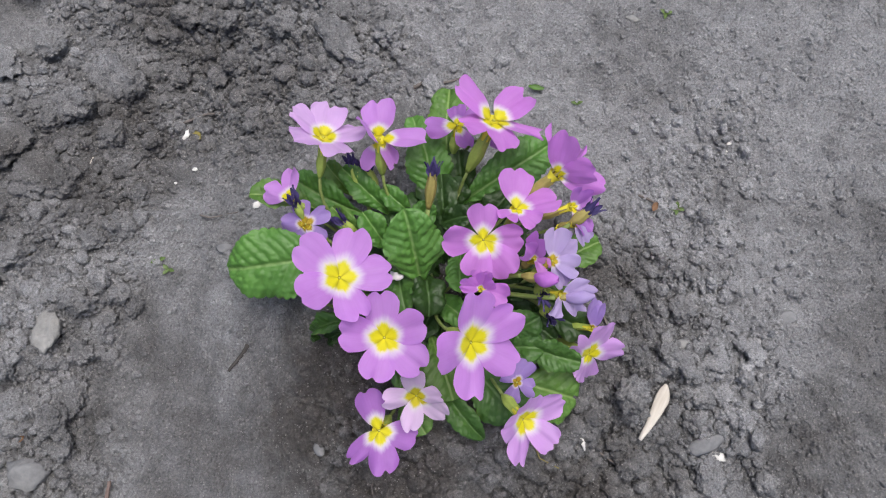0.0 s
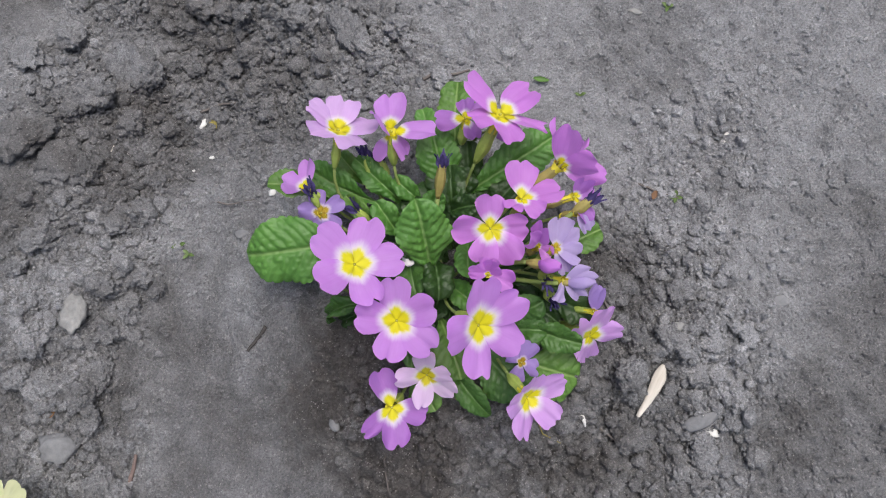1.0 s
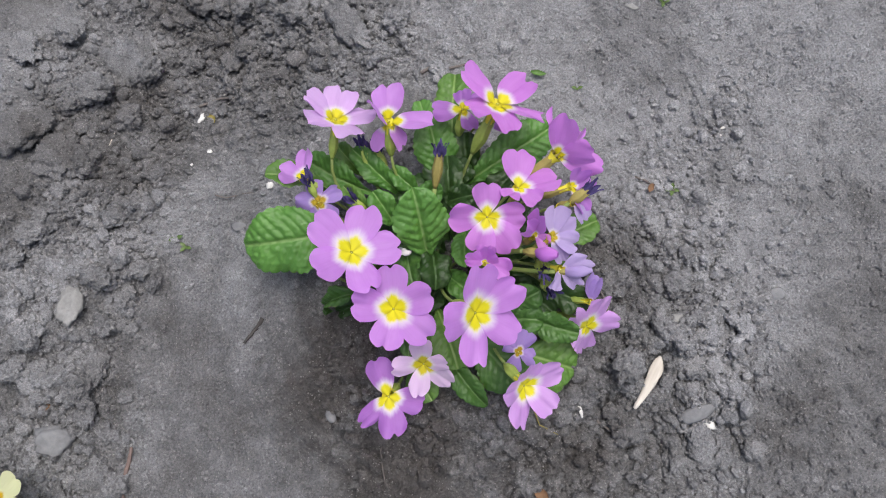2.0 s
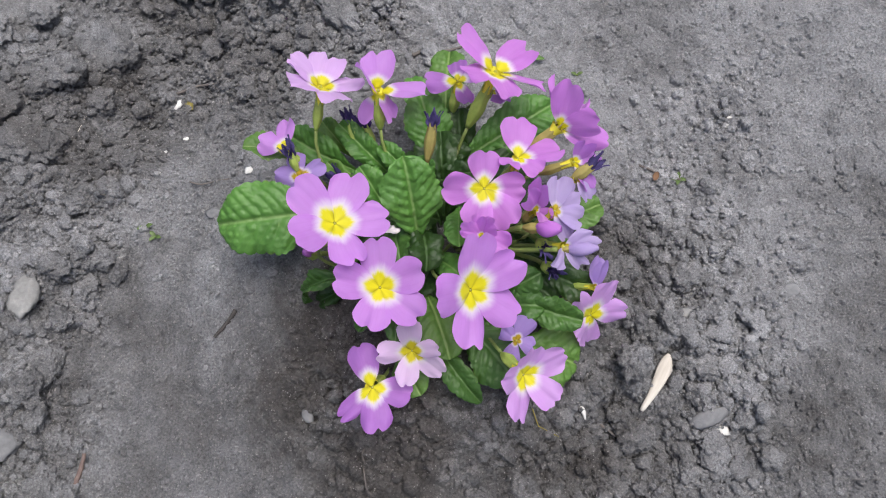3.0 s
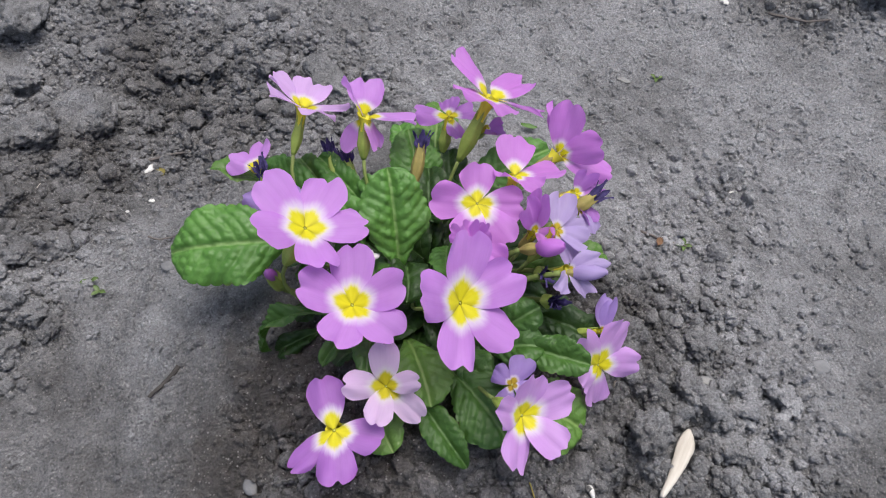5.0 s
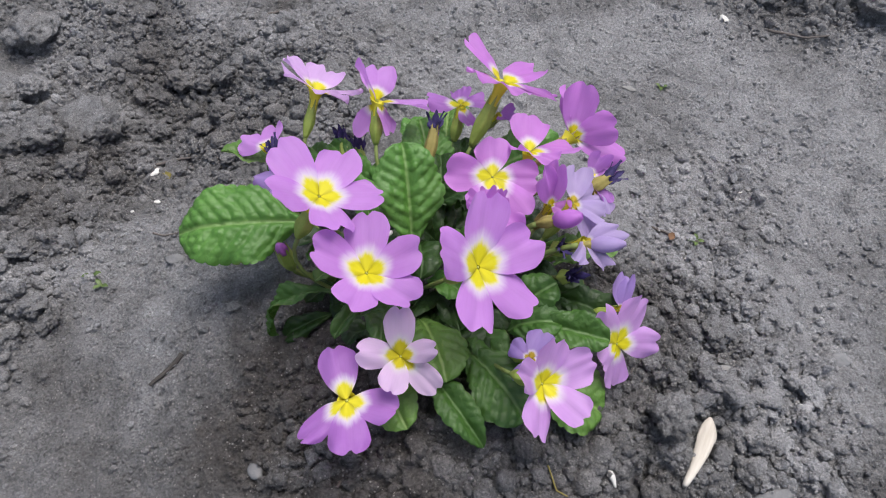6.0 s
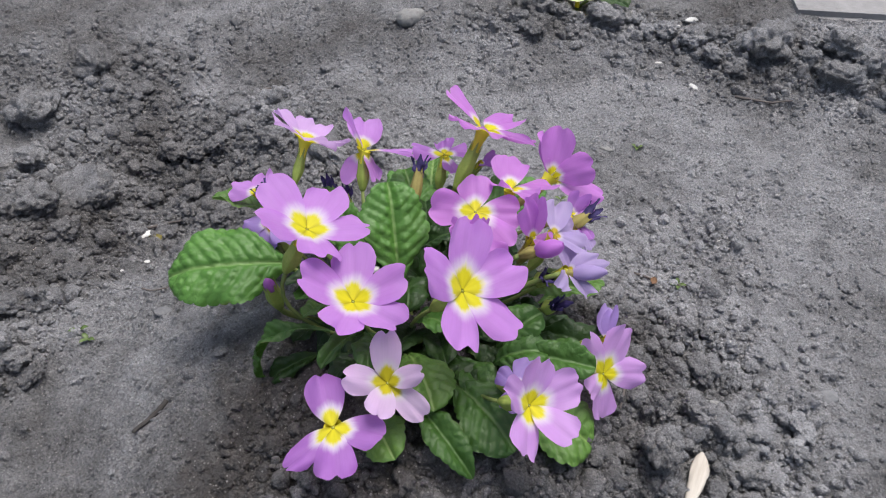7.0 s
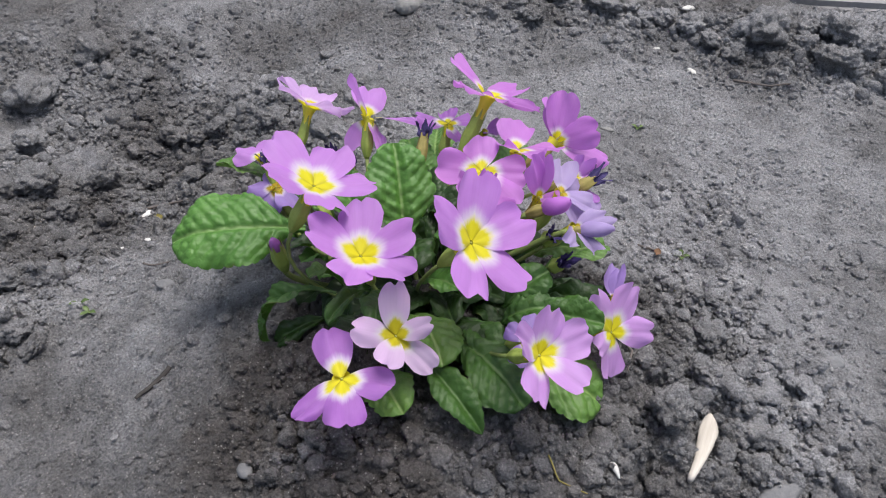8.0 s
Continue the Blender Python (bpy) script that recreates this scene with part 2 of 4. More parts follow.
def sheet(name, rows, layers):
    """A grid of points as one mesh, with UV layers {name: grid of pairs}."""
    nr, nc = len(rows), len(rows[0])
    verts = [v for r in rows for v in r]
    faces = [(i * nc + j, i * nc + j + 1, (i + 1) * nc + j + 1, (i + 1) * nc + j) for i in range(nr - 1) for j in range(nc - 1)]
    me = mesh_of(name, verts, faces)
    for layer, grid in layers.items():
        flat = np.array([p for r in grid for p in r], dtype=np.float32)
        idx = np.empty(len(me.loops), dtype=np.int32)
        me.loops.foreach_get("vertex_index", idx)
        uv = me.uv_layers.new(name=layer)
        uv.data.foreach_set("uv", flat[idx].ravel())
    return me


def tube(name, line, radii, sides=8):
    """A closed, tapering tube along a line of points."""
    verts, faces = [], []
    up = Vector((0.31, 0.17, 0.93))
    for i, p in enumerate(line):
        d = (line[min(i + 1, len(line) - 1)] - line[max(i - 1, 0)]).normalized()
        a = d.cross(up if abs(d.dot(up)) < 0.95 else Vector((1, 0, 0))).normalized()
        b = d.cross(a)
        for k in range(sides):
            w = 2 * math.pi * k / sides
            verts.append(p + radii[i] * (math.cos(w) * a + math.sin(w) * b))
    for i in range(len(line) - 1):
        for k in range(sides):
            k2 = (k + 1) % sides
            faces.append((i * sides + k, i * sides + k2, (i + 1) * sides + k2, (i + 1) * sides + k))
    faces.append(tuple(range(sides - 1, -1, -1)))
    faces.append(tuple((len(line) - 1) * sides + k for k in range(sides)))
    return mesh_of(name, verts, faces)


def bent(a, b, c, n=10):
    """A curved line from a to c, drawn towards b."""
    return [(1 - s) ** 2 * a + 2 * s * (1 - s) * b + s * s * c for s in (i / (n - 1) for i in range(n))]


def rock(name, seed, rough=0.35, squash=(1.0, 0.85, 0.7), detail=3, crumbly=0.0):
    """A lump of unit radius."""
    bm = bmesh.new()
    bmesh.ops.create_icosphere(bm, subdivisions=detail, radius=1.0)
    o = Vector((seed * 7.3, seed * 3.1, seed * 5.7))
    for v in bm.verts:
        d = v.co.normalized()
        h = 1 + rough * noise.noise(d * 1.3 + o) + rough * 0.6 * noise.noise(d * 3.1 + o) + rough * 0.35 * noise.noise(d * 7.0 + o)
        if crumbly:
            h += crumbly * (0.45 - noise.voronoi(d * 2.3 + o)[0][0]) + crumbly * 0.6 * (0.4 - noise.voronoi(d * 5.5 + o)[0][0])
        v.co = Vector((d.x * squash[0], d.y * squash[1], d.z * squash[2])) * h
    me = bpy.data.meshes.new(name)
    bm.to_mesh(me)
    bm.free()
    me.polygons.foreach_set("use_smooth", [True] * len(me.polygons))
    return me


# ---- the ground ----
def value_noise(x, y, seed):
    xi, yi = np.floor(x).astype(np.int64), np.floor(y).astype(np.int64)
    fx, fy = x - xi, y - yi
    fx, fy = fx * fx * (3 - 2 * fx), fy * fy * (3 - 2 * fy)

    def corner(a, b):
        h = (a * 374761393 + b * 668265263 + seed * 974634777) & 0xFFFFFFFF
        h = ((h ^ (h >> 13)) * 1274126177) & 0xFFFFFFFF
        return ((h ^ (h >> 16)) & 0xFFFF) / 65535.0

    return (corner(xi, yi) * (1 - fx) + corner(xi + 1, yi) * fx) * (1 - fy) + (corner(xi, yi + 1) * (1 - fx) + corner(xi + 1, yi + 1) * fx) * fy


def fractal(x, y, scale, octaves, seed, gain=0.5):
    total, amp, norm = 0, 1.0, 0.0
    for o in range(octaves):
        total, norm = total + amp * (value_noise(x * scale + 31.7 * o, y * scale - 17.3 * o, seed + o) - 0.5), norm + amp
        amp, scale = amp * gain, scale * 2.03
    return total / norm


# mounds and hollows: x, y, height, width across x and y
RELIEF = [(0.00, -0.02, 0.0390, 0.06, 0.09), (-0.16, 0.16, -0.0255, 0.04, 0.06), (-0.08, 0.04, 0.0083, 0.04, 0.09), (0.04, 0.28, 0.0090, 0.06, 0.09), (-0.24, 0.20, -0.0158, 0.025, 0.025), (0.06, -0.08, -0.0165, 0.04, 0.025), (-0.10, 0.26, -0.0107, 0.025, 0.025), (0.12, 0.04, 0.0049, 0.025, 0.025),
          (-0.12, 0.10, -0.0083, 0.025, 0.04), (-0.22, 0.00, 0.0140, 0.025, 0.025), (-0.08, 0.18, 0.0092, 0.025, 0.025), (0.10, 0.28, 0.0065, 0.09, 0.025), (0.20, 0.00, -0.0057, 0.025, 0.06), (-0.02, 0.00, -0.0063, 0.04, 0.025), (-0.18, 0.00, -0.0047, 0.025, 0.025), (0.25, 0.24, 0.0110, 0.035, 0.02), (0.20, 0.275, 0.0060, 0.03, 0.02)]
# where the soil lies loose and crumbly: x, y, strength, width across x and y
LOOSE = [(0.085, -0.01, 1.0, 0.026, 0.055), (0.07, -0.07, 0.9, 0.05, 0.03), (-0.205, 0.0, 0.75, 0.030, 0.10), (-0.075, 0.135, 0.75, 0.06, 0.030), (-0.14, 0.17, 0.6, 0.08, 0.06),
         (0.23, 0.235, 0.74, 0.07, 0.035), (0.11, 0.29, 0.9, 0.10, 0.03), (0.132, 0.085, 0.62, 0.024, 0.035), (-0.035, -0.05, 0.75, 0.025, 0.032), (0.0, 0.02, 0.5, 0.06, 0.06), (0.14, -0.03, 0.45, 0.04, 0.06), (-0.22, 0.25, 0.6, 0.08, 0.06), (-0.185, 0.055, 0.65, 0.035, 0.05), (-0.20, -0.06, 0.7, 0.03, 0.03), (0.27, 0.215, 0.5, 0.03, 0.025)]


def humps(x, y, rows):
    total = 0.0
    for cx, cy, h, sx, sy in rows:
        total = total + h * np.exp(-((x - cx) ** 2 / (2 * sx * sx) + (y - cy) ** 2 / (2 * sy * sy)))
    return total


def looseness(x, y):
    return np.clip(humps(x, y, LOOSE) + 0.6 * fractal(x, y, 22, 3, 77), 0.0, 1.1)


def graded(a, b, step, far):
    mid = np.arange(a, b, step)
    out, d = [], step
    while (out[-1] if out else 0) < far:
        d *= 1.22
        out.append((out[-1] if out else 0) + d)
    out = np.array(out)
    return np.concatenate([mid[0] - out[::-1], mid, mid[-1] + out])


GX, GY = graded(-0.34, 0.34, 0.00115, 40.0), graded(-0.15, 0.42, 0.00115, 40.0)
gx, gy = np.meshgrid(GX, GY)
near = np.exp(-((gx / 1.2) ** 2 + (gy / 1.2) ** 2))
loose = looseness(gx, gy)
gz = -0.012 + humps(gx, gy, RELIEF) + near * (0.007 * fractal(gx, gy, 16, 4, 5) + (0.004 + 0.0075 * loose) * fractal(gx, gy, 60, 4, 9, 0.6) + 0.0014 * fractal(gx, gy, 520, 2, 33, 0.7) + (0.0019 + 0.0036 * loose) * (0.25 - np.abs(fractal(gx, gy, 190, 3, 21, 0.65))) * 1.6) + (1 - near) * 0.12 * fractal(gx, gy, 1.1, 4, 3)
rng = np.random.default_rng(11)
# half-buried lumps pressed into the surface
for _ in range(5200):
    cx, cy = rng.uniform(-0.33, 0.33), rng.uniform(-0.14, 0.41)
    lo = float(looseness(np.float64(cx), np.float64(cy)))
    if rng.random() > lo * 0.85 + 0.015:
        continue
    r = 0.0016 + 0.0055 * rng.random() ** 2.6 * (0.5 + 0.7 * lo)
    j0, j1 = np.searchsorted(GX, (cx - r, cx + r))
    i0, i1 = np.searchsorted(GY, (cy - r, cy + r))
    if j1 - j0 < 2 or i1 - i0 < 2:
        continue
    wx, wy = gx[i0:i1, j0:j1], gy[i0:i1, j0:j1]
    d2 = ((wx - cx) ** 2 + (wy - cy) ** 2) / (r * r) + 1.1 * fractal(wx, wy, 1.3 / r, 3, 40, 0.7)
    dome = np.sqrt(np.clip(1 - d2, 0, 1)) * r * rng.uniform(0.3, 0.8) * (1 + 0.6 * fractal(wx, wy, 2.2 / r, 2, 61))
    gz[i0:i1, j0:j1] += dome * 0.62


def ground_at(x, y):
    j = int(np.clip(np.searchsorted(GX, x), 1, len(GX) - 1))
    i = int(np.clip(np.searchsorted(GY, y), 1, len(GY) - 1))
    return float(gz[i, j])


def ground_sheet():
    ny, nx = gx.shape
    me = bpy.data.meshes.new("ground")
    me.vertices.add(nx * ny)
    me.vertices.foreach_set("co", np.stack([gx, gy, gz], -1).astype(np.float32).ravel())
    i = (np.arange(ny - 1)[:, None] * nx + np.arange(nx - 1)[None, :]).ravel()
    quads = np.stack([i, i + 1, i + nx + 1, i + nx], 1).astype(np.int32)
    me.loops.add(quads.size)
    me.loops.foreach_set("vertex_index", quads.ravel())
    me.polygons.add(len(quads))
    me.polygons.foreach_set("loop_start", np.arange(0, quads.size, 4, dtype=np.int32))
    me.polygons.foreach_set("use_smooth", np.ones(len(quads), dtype=bool))
    me.update(calc_edges=True)
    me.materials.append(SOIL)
    return tagged(new("ground", me), "dry grey garden soil, smooth patches and crumbly furrows", "soil", kind="structure")


ground = ground_sheet()


def crumbs(count, low, high, seed, name, label, detail=1, power=3.2):
    """Loose crumbs as one mesh, thick where the soil is loose."""
    g = np.random.default_rng(seed)
    bm = bmesh.new()
    bmesh.ops.create_icosphere(bm, subdivisions=detail, radius=1.0)
    bm.verts.ensure_lookup_table()
    tv = np.array([v.co[:] for v in bm.verts])
    tf = np.array([[v.index for v in f.verts] for f in bm.faces])
    bm.free()
    xs, ys = [], []
    while len(xs) < count:
        x, y = g.uniform(-0.31, 0.33, 4000), g.uniform(-0.11, 0.38, 4000)
        keep = g.random(4000) < np.clip(looseness(x, y) ** (3.0 if detail > 2 else 2.2), (0.24, 0.002, 0.0)[detail - 1], 1)
        if detail > 2:
            # nothing large lies on the wood chip
            keep &= np.hypot(x - 0.083, y + 0.045) > 0.009
        xs.extend(x[keep]), ys.extend(y[keep])
    xs, ys = np.array(xs[:count]), np.array(ys[:count])
    r = low + (high - low) * g.random(count) ** power
    z = np.array([ground_at(x, y) for x, y in zip(xs, ys)])
    # each lump is a ball broken off along a few random planes
    verts = np.repeat(tv[None], count, 0) * (1 + 0.10 * g.standard_normal((count, len(tv), 1)).clip(-1.6, 1.6))
    for _ in range(7):
        n = g.standard_normal((count, 1, 3))
        n /= np.linalg.norm(n, axis=2, keepdims=True)
        over = (verts * n).sum(2, keepdims=True) - g.uniform(0.55, 0.95, (count, 1, 1))
        verts = verts - n * np.clip(over, 0, None) * 0.92
    verts = verts * g.uniform(0.8, 1.35, (count, 1, 3)) * r[:, None, None]
    a = g.uniform(0, 6.28, count)
    c, s = np.cos(a)[:, None], np.sin(a)[:, None]
    verts = np.stack([verts[..., 0] * c - verts[..., 1] * s, verts[..., 0] * s + verts[..., 1] * c, verts[..., 2]], -1)
    verts += np.stack([xs, ys, z + r * (-0.17 + 0.43 * np.clip(looseness(xs, ys), 0, 1))], -1)[:, None, :]
    faces = tf[None] + (np.arange(count) * len(tv))[:, None, None]
    me = bpy.data.meshes.new(name)
    me.vertices.add(count * len(tv))
    me.vertices.foreach_set("co", verts.astype(np.float32).ravel())
    me.loops.add(faces.size)
    me.loops.foreach_set("vertex_index", faces.astype(np.int32).ravel())
    me.polygons.add(count * len(tf))
    me.polygons.foreach_set("loop_start", np.arange(0, faces.size, 3, dtype=np.int32))
    me.polygons.foreach_set("use_smooth", np.full(count * len(tf), detail > 2))
    me.update(calc_edges=True)
    me.materials.append(CRUMB)
    return tagged(new(name, me), label, "soil", kind="stuff")


crumbs(1150, 0.0017, 0.0042, 2, "soil_pieces", "angular crumbly pieces of grey soil heaped on the bed", 3, 2.2)
crumbs(9500, 0.0009, 0.0027, 3, "soil_crumbs", "small loose grey soil crumbs strewn over the bed", 2, 3.3)
crumbs(48000, 0.0004, 0.0014, 4, "soil_grains", "fine grey soil grains strewn over the bed", 1, 1.6)

# single clods
CLODS = [rock("soil_clod", 3 + k, 0.5, (1.0, 0.72 + 0.05 * k, 0.56 + 0.03 * k), 4, 0.27) for k in range(7)]
SMALL_CLODS = [rock("soil_clod", 3 + k, 0.5, (1.0, 0.72 + 0.05 * k, 0.56 + 0.03 * k), 3, 0.27) for k in range(7)]
for me in CLODS + SMALL_CLODS:
    me.materials.append(CLOD)


def clod(x, y, r, turn=None, sink=0.12, stretch=(1, 1, 1)):
    ob = thing("soil_clod", (x, y, ground_at(x, y) + r * (0.62 - sink)), "rough crumbly lump of dry grey soil lying on the bed", "soil clod", "soil clods", random.choice(CLODS if r > 0.0055 else SMALL_CLODS))
    ob.rotation_euler = (random.uniform(-0.4, 0.4), random.uniform(-0.4, 0.4), random.uniform(0, 6.28) if turn is None else radians(turn))
    ob.scale = (r * stretch[0], r * stretch[1], r * stretch[2])
    return ob


random.seed(5)
for x, y, r in ((0.103, 0.008, 0.0062), (0.077, -0.030, 0.0072), (0.0765, -0.0595, 0.0072), (-0.186, -0.050, 0.0075), (-0.168, -0.084, 0.006), (-0.214, -0.012, 0.007), (-0.222, 0.045, 0.009), (-0.182, 0.052, 0.007), (-0.231, 0.105, 0.010), (-0.178, 0.142, 0.011), (-0.185, 0.112, 0.008), (-0.222, 0.165, 0.010), (-0.155, 0.150, 0.007), (-0.118, 0.150, 0.007), (-0.100, 0.128, 0.006), (-0.085, 0.160, 0.008), (-0.030, 0.150, 0.007), (-0.038, 0.132, 0.005), (-0.072, 0.118, 0.005), (-0.187, -0.029, 0.0078), (-0.207, -0.033, 0.006), (-0.179, -0.079, 0.0085),
                (-0.204, 0.083, 0.009), (-0.204, 0.128, 0.010), (0.111, 0.281, 0.0115), (0.085, 0.292, 0.008), (0.207, 0.251, 0.0155), (0.244, 0.218, 0.013), (0.268, 0.202, 0.009), (0.228, 0.235, 0.007), (0.252, 0.212, 0.006), (0.236, 0.248, 0.008), (0.276, 0.216, 0.007), (0.248, 0.240, 0.010), (-0.15, 0.185, 0.009), (-0.135, 0.18, 0.006),
                (-0.24, 0.215, 0.014), (-0.215, 0.255, 0.012), (0.1085, -0.031, 0.006), (0.165, 0.262, 0.009), (0.186, 0.236, 0.007), (0.065, 0.262, 0.006), (0.058, 0.268, 0.005), (0.222, 0.262, 0.010), (0.262, 0.228, 0.011), (0.290, 0.222, 0.010), (0.285, 0.245, 0.010), (0.19, 0.268, 0.008), (0.175, 0.248, 0.007), (0.15, 0.272, 0.007), (0.13, 0.288, 0.008), (0.072, 0.298, 0.010)):
    clod(x, y, r)
for x, y, r, flat in ((-0.216, 0.085, 0.0125, 0.7), (-0.241, 0.102, 0.013, 0.7), (-0.190, 0.148, 0.0155, 0.55), (-0.211, -0.031, 0.0095, 0.8), (-0.185, -0.027, 0.0098, 0.8), (-0.179, -0.060, 0.006, 0.9), (-0.103, 0.113, 0.0068, 0.9), (-0.215, 0.121, 0.0085, 1.1), (-0.246, 0.153, 0.012, 0.7), (0.135, -0.013, 0.0062, 0.8), (0.116, -0.016, 0.0055, 0.8), (0.112, -0.066, 0.0085, 0.6), (0.119, -0.030, 0.005, 0.9)):
    clod(x, y, r, sink=0.35, stretch=(1, 1, flat))
for _ in range(46):
    x, y = random.uniform(-0.235, -0.158), random.uniform(-0.10, 0.15)
    if math.hypot(x + 0.198, y - 0.004) > 0.016 and math.hypot(x + 0.202, y + 0.062) > 0.014:
        clod(x, y, 0.0026 + 0.0052 * random.random() ** 2, sink=0.3)
clod(-0.054, 0.146, 0.0095, 125, 0.2, (1.75, 1.0, 0.9))
made = 0
while made < 170:
    x, y = random.uniform(-0.27, 0.30), random.uniform(-0.10, 0.33)
    if random.random() < float(looseness(np.float64(x), np.float64(y))) ** 3 * 0.9 and not (abs(x) < 0.055 and -0.05 < y < 0.085) and not (abs(x - 0.089) < 0.012 and abs(y + 0.036) < 0.016):
        clod(x, y, 0.0022 + 0.0046 * random.random() ** 2.6, sink=0.4)
        made += 1


# ---- the primrose ----
CROWN = V(-2, 18, 16)
primrose = thing("primrose_plant", CROWN, "lilac-pink flowering primrose with crinkled green leaves in bare soil", "plant")
random.seed(21)
part("rootstock", tube("rootstock", [V(0, 0, -22), V(1, 0, -14), V(0, 1, -6), V(0, 0, 0), V(0, 0, 3)], [0.009, 0.0085, 0.008, 0.007, 0.004], 14), STALK, primrose, "short thick green-brown rootstock")


def petal_sheet(tip, axis, width, notch, ripple, flip, eye=0.95, spread=None, rim=0.0):
    """One heart-shaped petal about the origin, from the throat to its tip; tip is an offset from the throat."""
    ns, nv = 13, 19
    if spread is not None:
        sd = (spread - tip * (spread.dot(tip) / tip.length_squared)).normalized()
        axis = tip.normalized().cross(sd)
    h = tip.dot(axis)
    out = tip - axis * h
    r = out.length
    if r < 0.35 * tip.length:
        r = 0.35 * tip.length
    out.normalize()
    side = axis.cross(out)
    length = tip.length * 1.05
    half = width * 0.535
    ph, ph2, lean = random.uniform(0, 6.28), random.uniform(0, 6.28), random.uniform(-0.12, 0.12)
    power = random.uniform(0.88, 1.08)
    grip = 1.35 if rim else 0.95
    rows, uvs = [], []
    for i in range(ns):
        s = i / (ns - 1)
        row, uv = [], []
        for j in range(nv):
            v = -1 + 2 * j / (nv - 1)
            reach = 0.64 + 0.36 * math.sqrt(max(0.0, 1 - (v * 0.98) ** 2))
            reach -= notch * max(0.0, 1 - abs(v - lean) / 0.27) ** 1.35 + 0.035 * notch / 0.085 * math.exp(-((v - lean) / 0.35) ** 2)
            q = (0.035 + 0.965 * s) * reach
            w = half * math.tanh(grip * q * length / half) * (1 - 0.10 * max(0.0, q - 0.75) / 0.25)
            w = max(w, rim * 1.05 * (1 - q))
            lift = h * q ** power - 0.4 * rim * max(0.0, 1 - 5 * q)
            wave = ripple * (math.sin(2.6 * v + ph) * s * s + 0.5 * math.sin(5.5 * v + 4 * s + ph2) * s ** 3 + 0.16 * math.sin(11 * v + ph) * s ** 5)
            cup = -0.10 * half * (v * v) * s * (1 - 0.4 * s) * flip - 0.0005 * v * min(1.0, 3 * s * s)
            crease = -0.0006 * math.exp(-(v / 0.16) ** 2) * s
            row.append(out * (r * 1.05 * q + rim * max(0.0, 1 - 2.5 * q) - 0.1 * rim * v * v * (1 - q)) + side * (v * w) + axis * (lift + wave + cup + crease))
            uv.append((q * eye, 0.5 + 0.5 * v))
        rows.append(row), uvs.append(uv)
    return sheet("petal", rows, {"petal": uvs})


def calyx_mesh(top, bottom, radius, teeth=0.0042):
    """A ribbed, slightly swollen cup with five pointed teeth."""
    d = top - bottom
    n = d.normalized()
    a = n.orthogonal().normalized()
    b = n.cross(a)
    rings, sides = 11, 40
    verts, faces = [], []
    for i in range(rings):
        s = i / (rings - 1)
        body = 0.34 + 0.66 * math.sin(min(1.0, s * 1.55) * math.pi / 2) - 0.30 * max(0.0, s - 0.55) / 0.45
        for k in range(sides):
            w = 2 * math.pi * k / sides
            rib = 1 + 0.10 * math.cos(5 * w) ** 3
            point = max(0.0, math.cos(5 * w)) ** 1.2
            along = bottom + d * s + n * (teeth * point * max(0.0, s - 0.8) / 0.2)
            flare = 1 + 0.04 * point * max(0.0, s - 0.8) / 0.2
            verts.append(along + radius * body * rib * flare * (math.cos(w) * a + math.sin(w) * b))
    for i in range(rings - 1):
        for k in range(sides):
            k2 = (k + 1) % sides
            faces.append((i * sides + k, i * sides + k2, (i + 1) * sides + k2, (i + 1) * sides + k))
    faces.append(tuple(range(sides - 1, -1, -1)))
    return mesh_of("calyx", verts, faces)


def cup_mesh(axis, down, r0=0.0013, r1=0.0016, deep=0.0085):
    """The corolla tube below the petals, open above."""
    a = axis.orthogonal().normalized()
    b = axis.cross(a)
    verts, faces = [], []
    sides, steps = 20, 6
    for i in range(steps):
        s = i / (steps - 1)
        mid = down.normalized() * (deep * s) - axis * (0.0002 * (1 - s))
        rad = r0 * (1.0 + 1.5 * max(0.0, 1 - 1.5 * s) ** 2) + (r1 - r0) * s
        for k in range(sides):
            w = 2 * math.pi * k / sides
            verts.append(mid + rad * (math.cos(w) * a + math.sin(w) * b))
    for i in range(steps - 1):
        for k in range(sides):
            k2 = (k + 1) % sides
            faces.append((i * sides + k, (i + 1) * sides + k, (i + 1) * sides + k2, i * sides + k2))
    return mesh_of("flower", verts, faces)


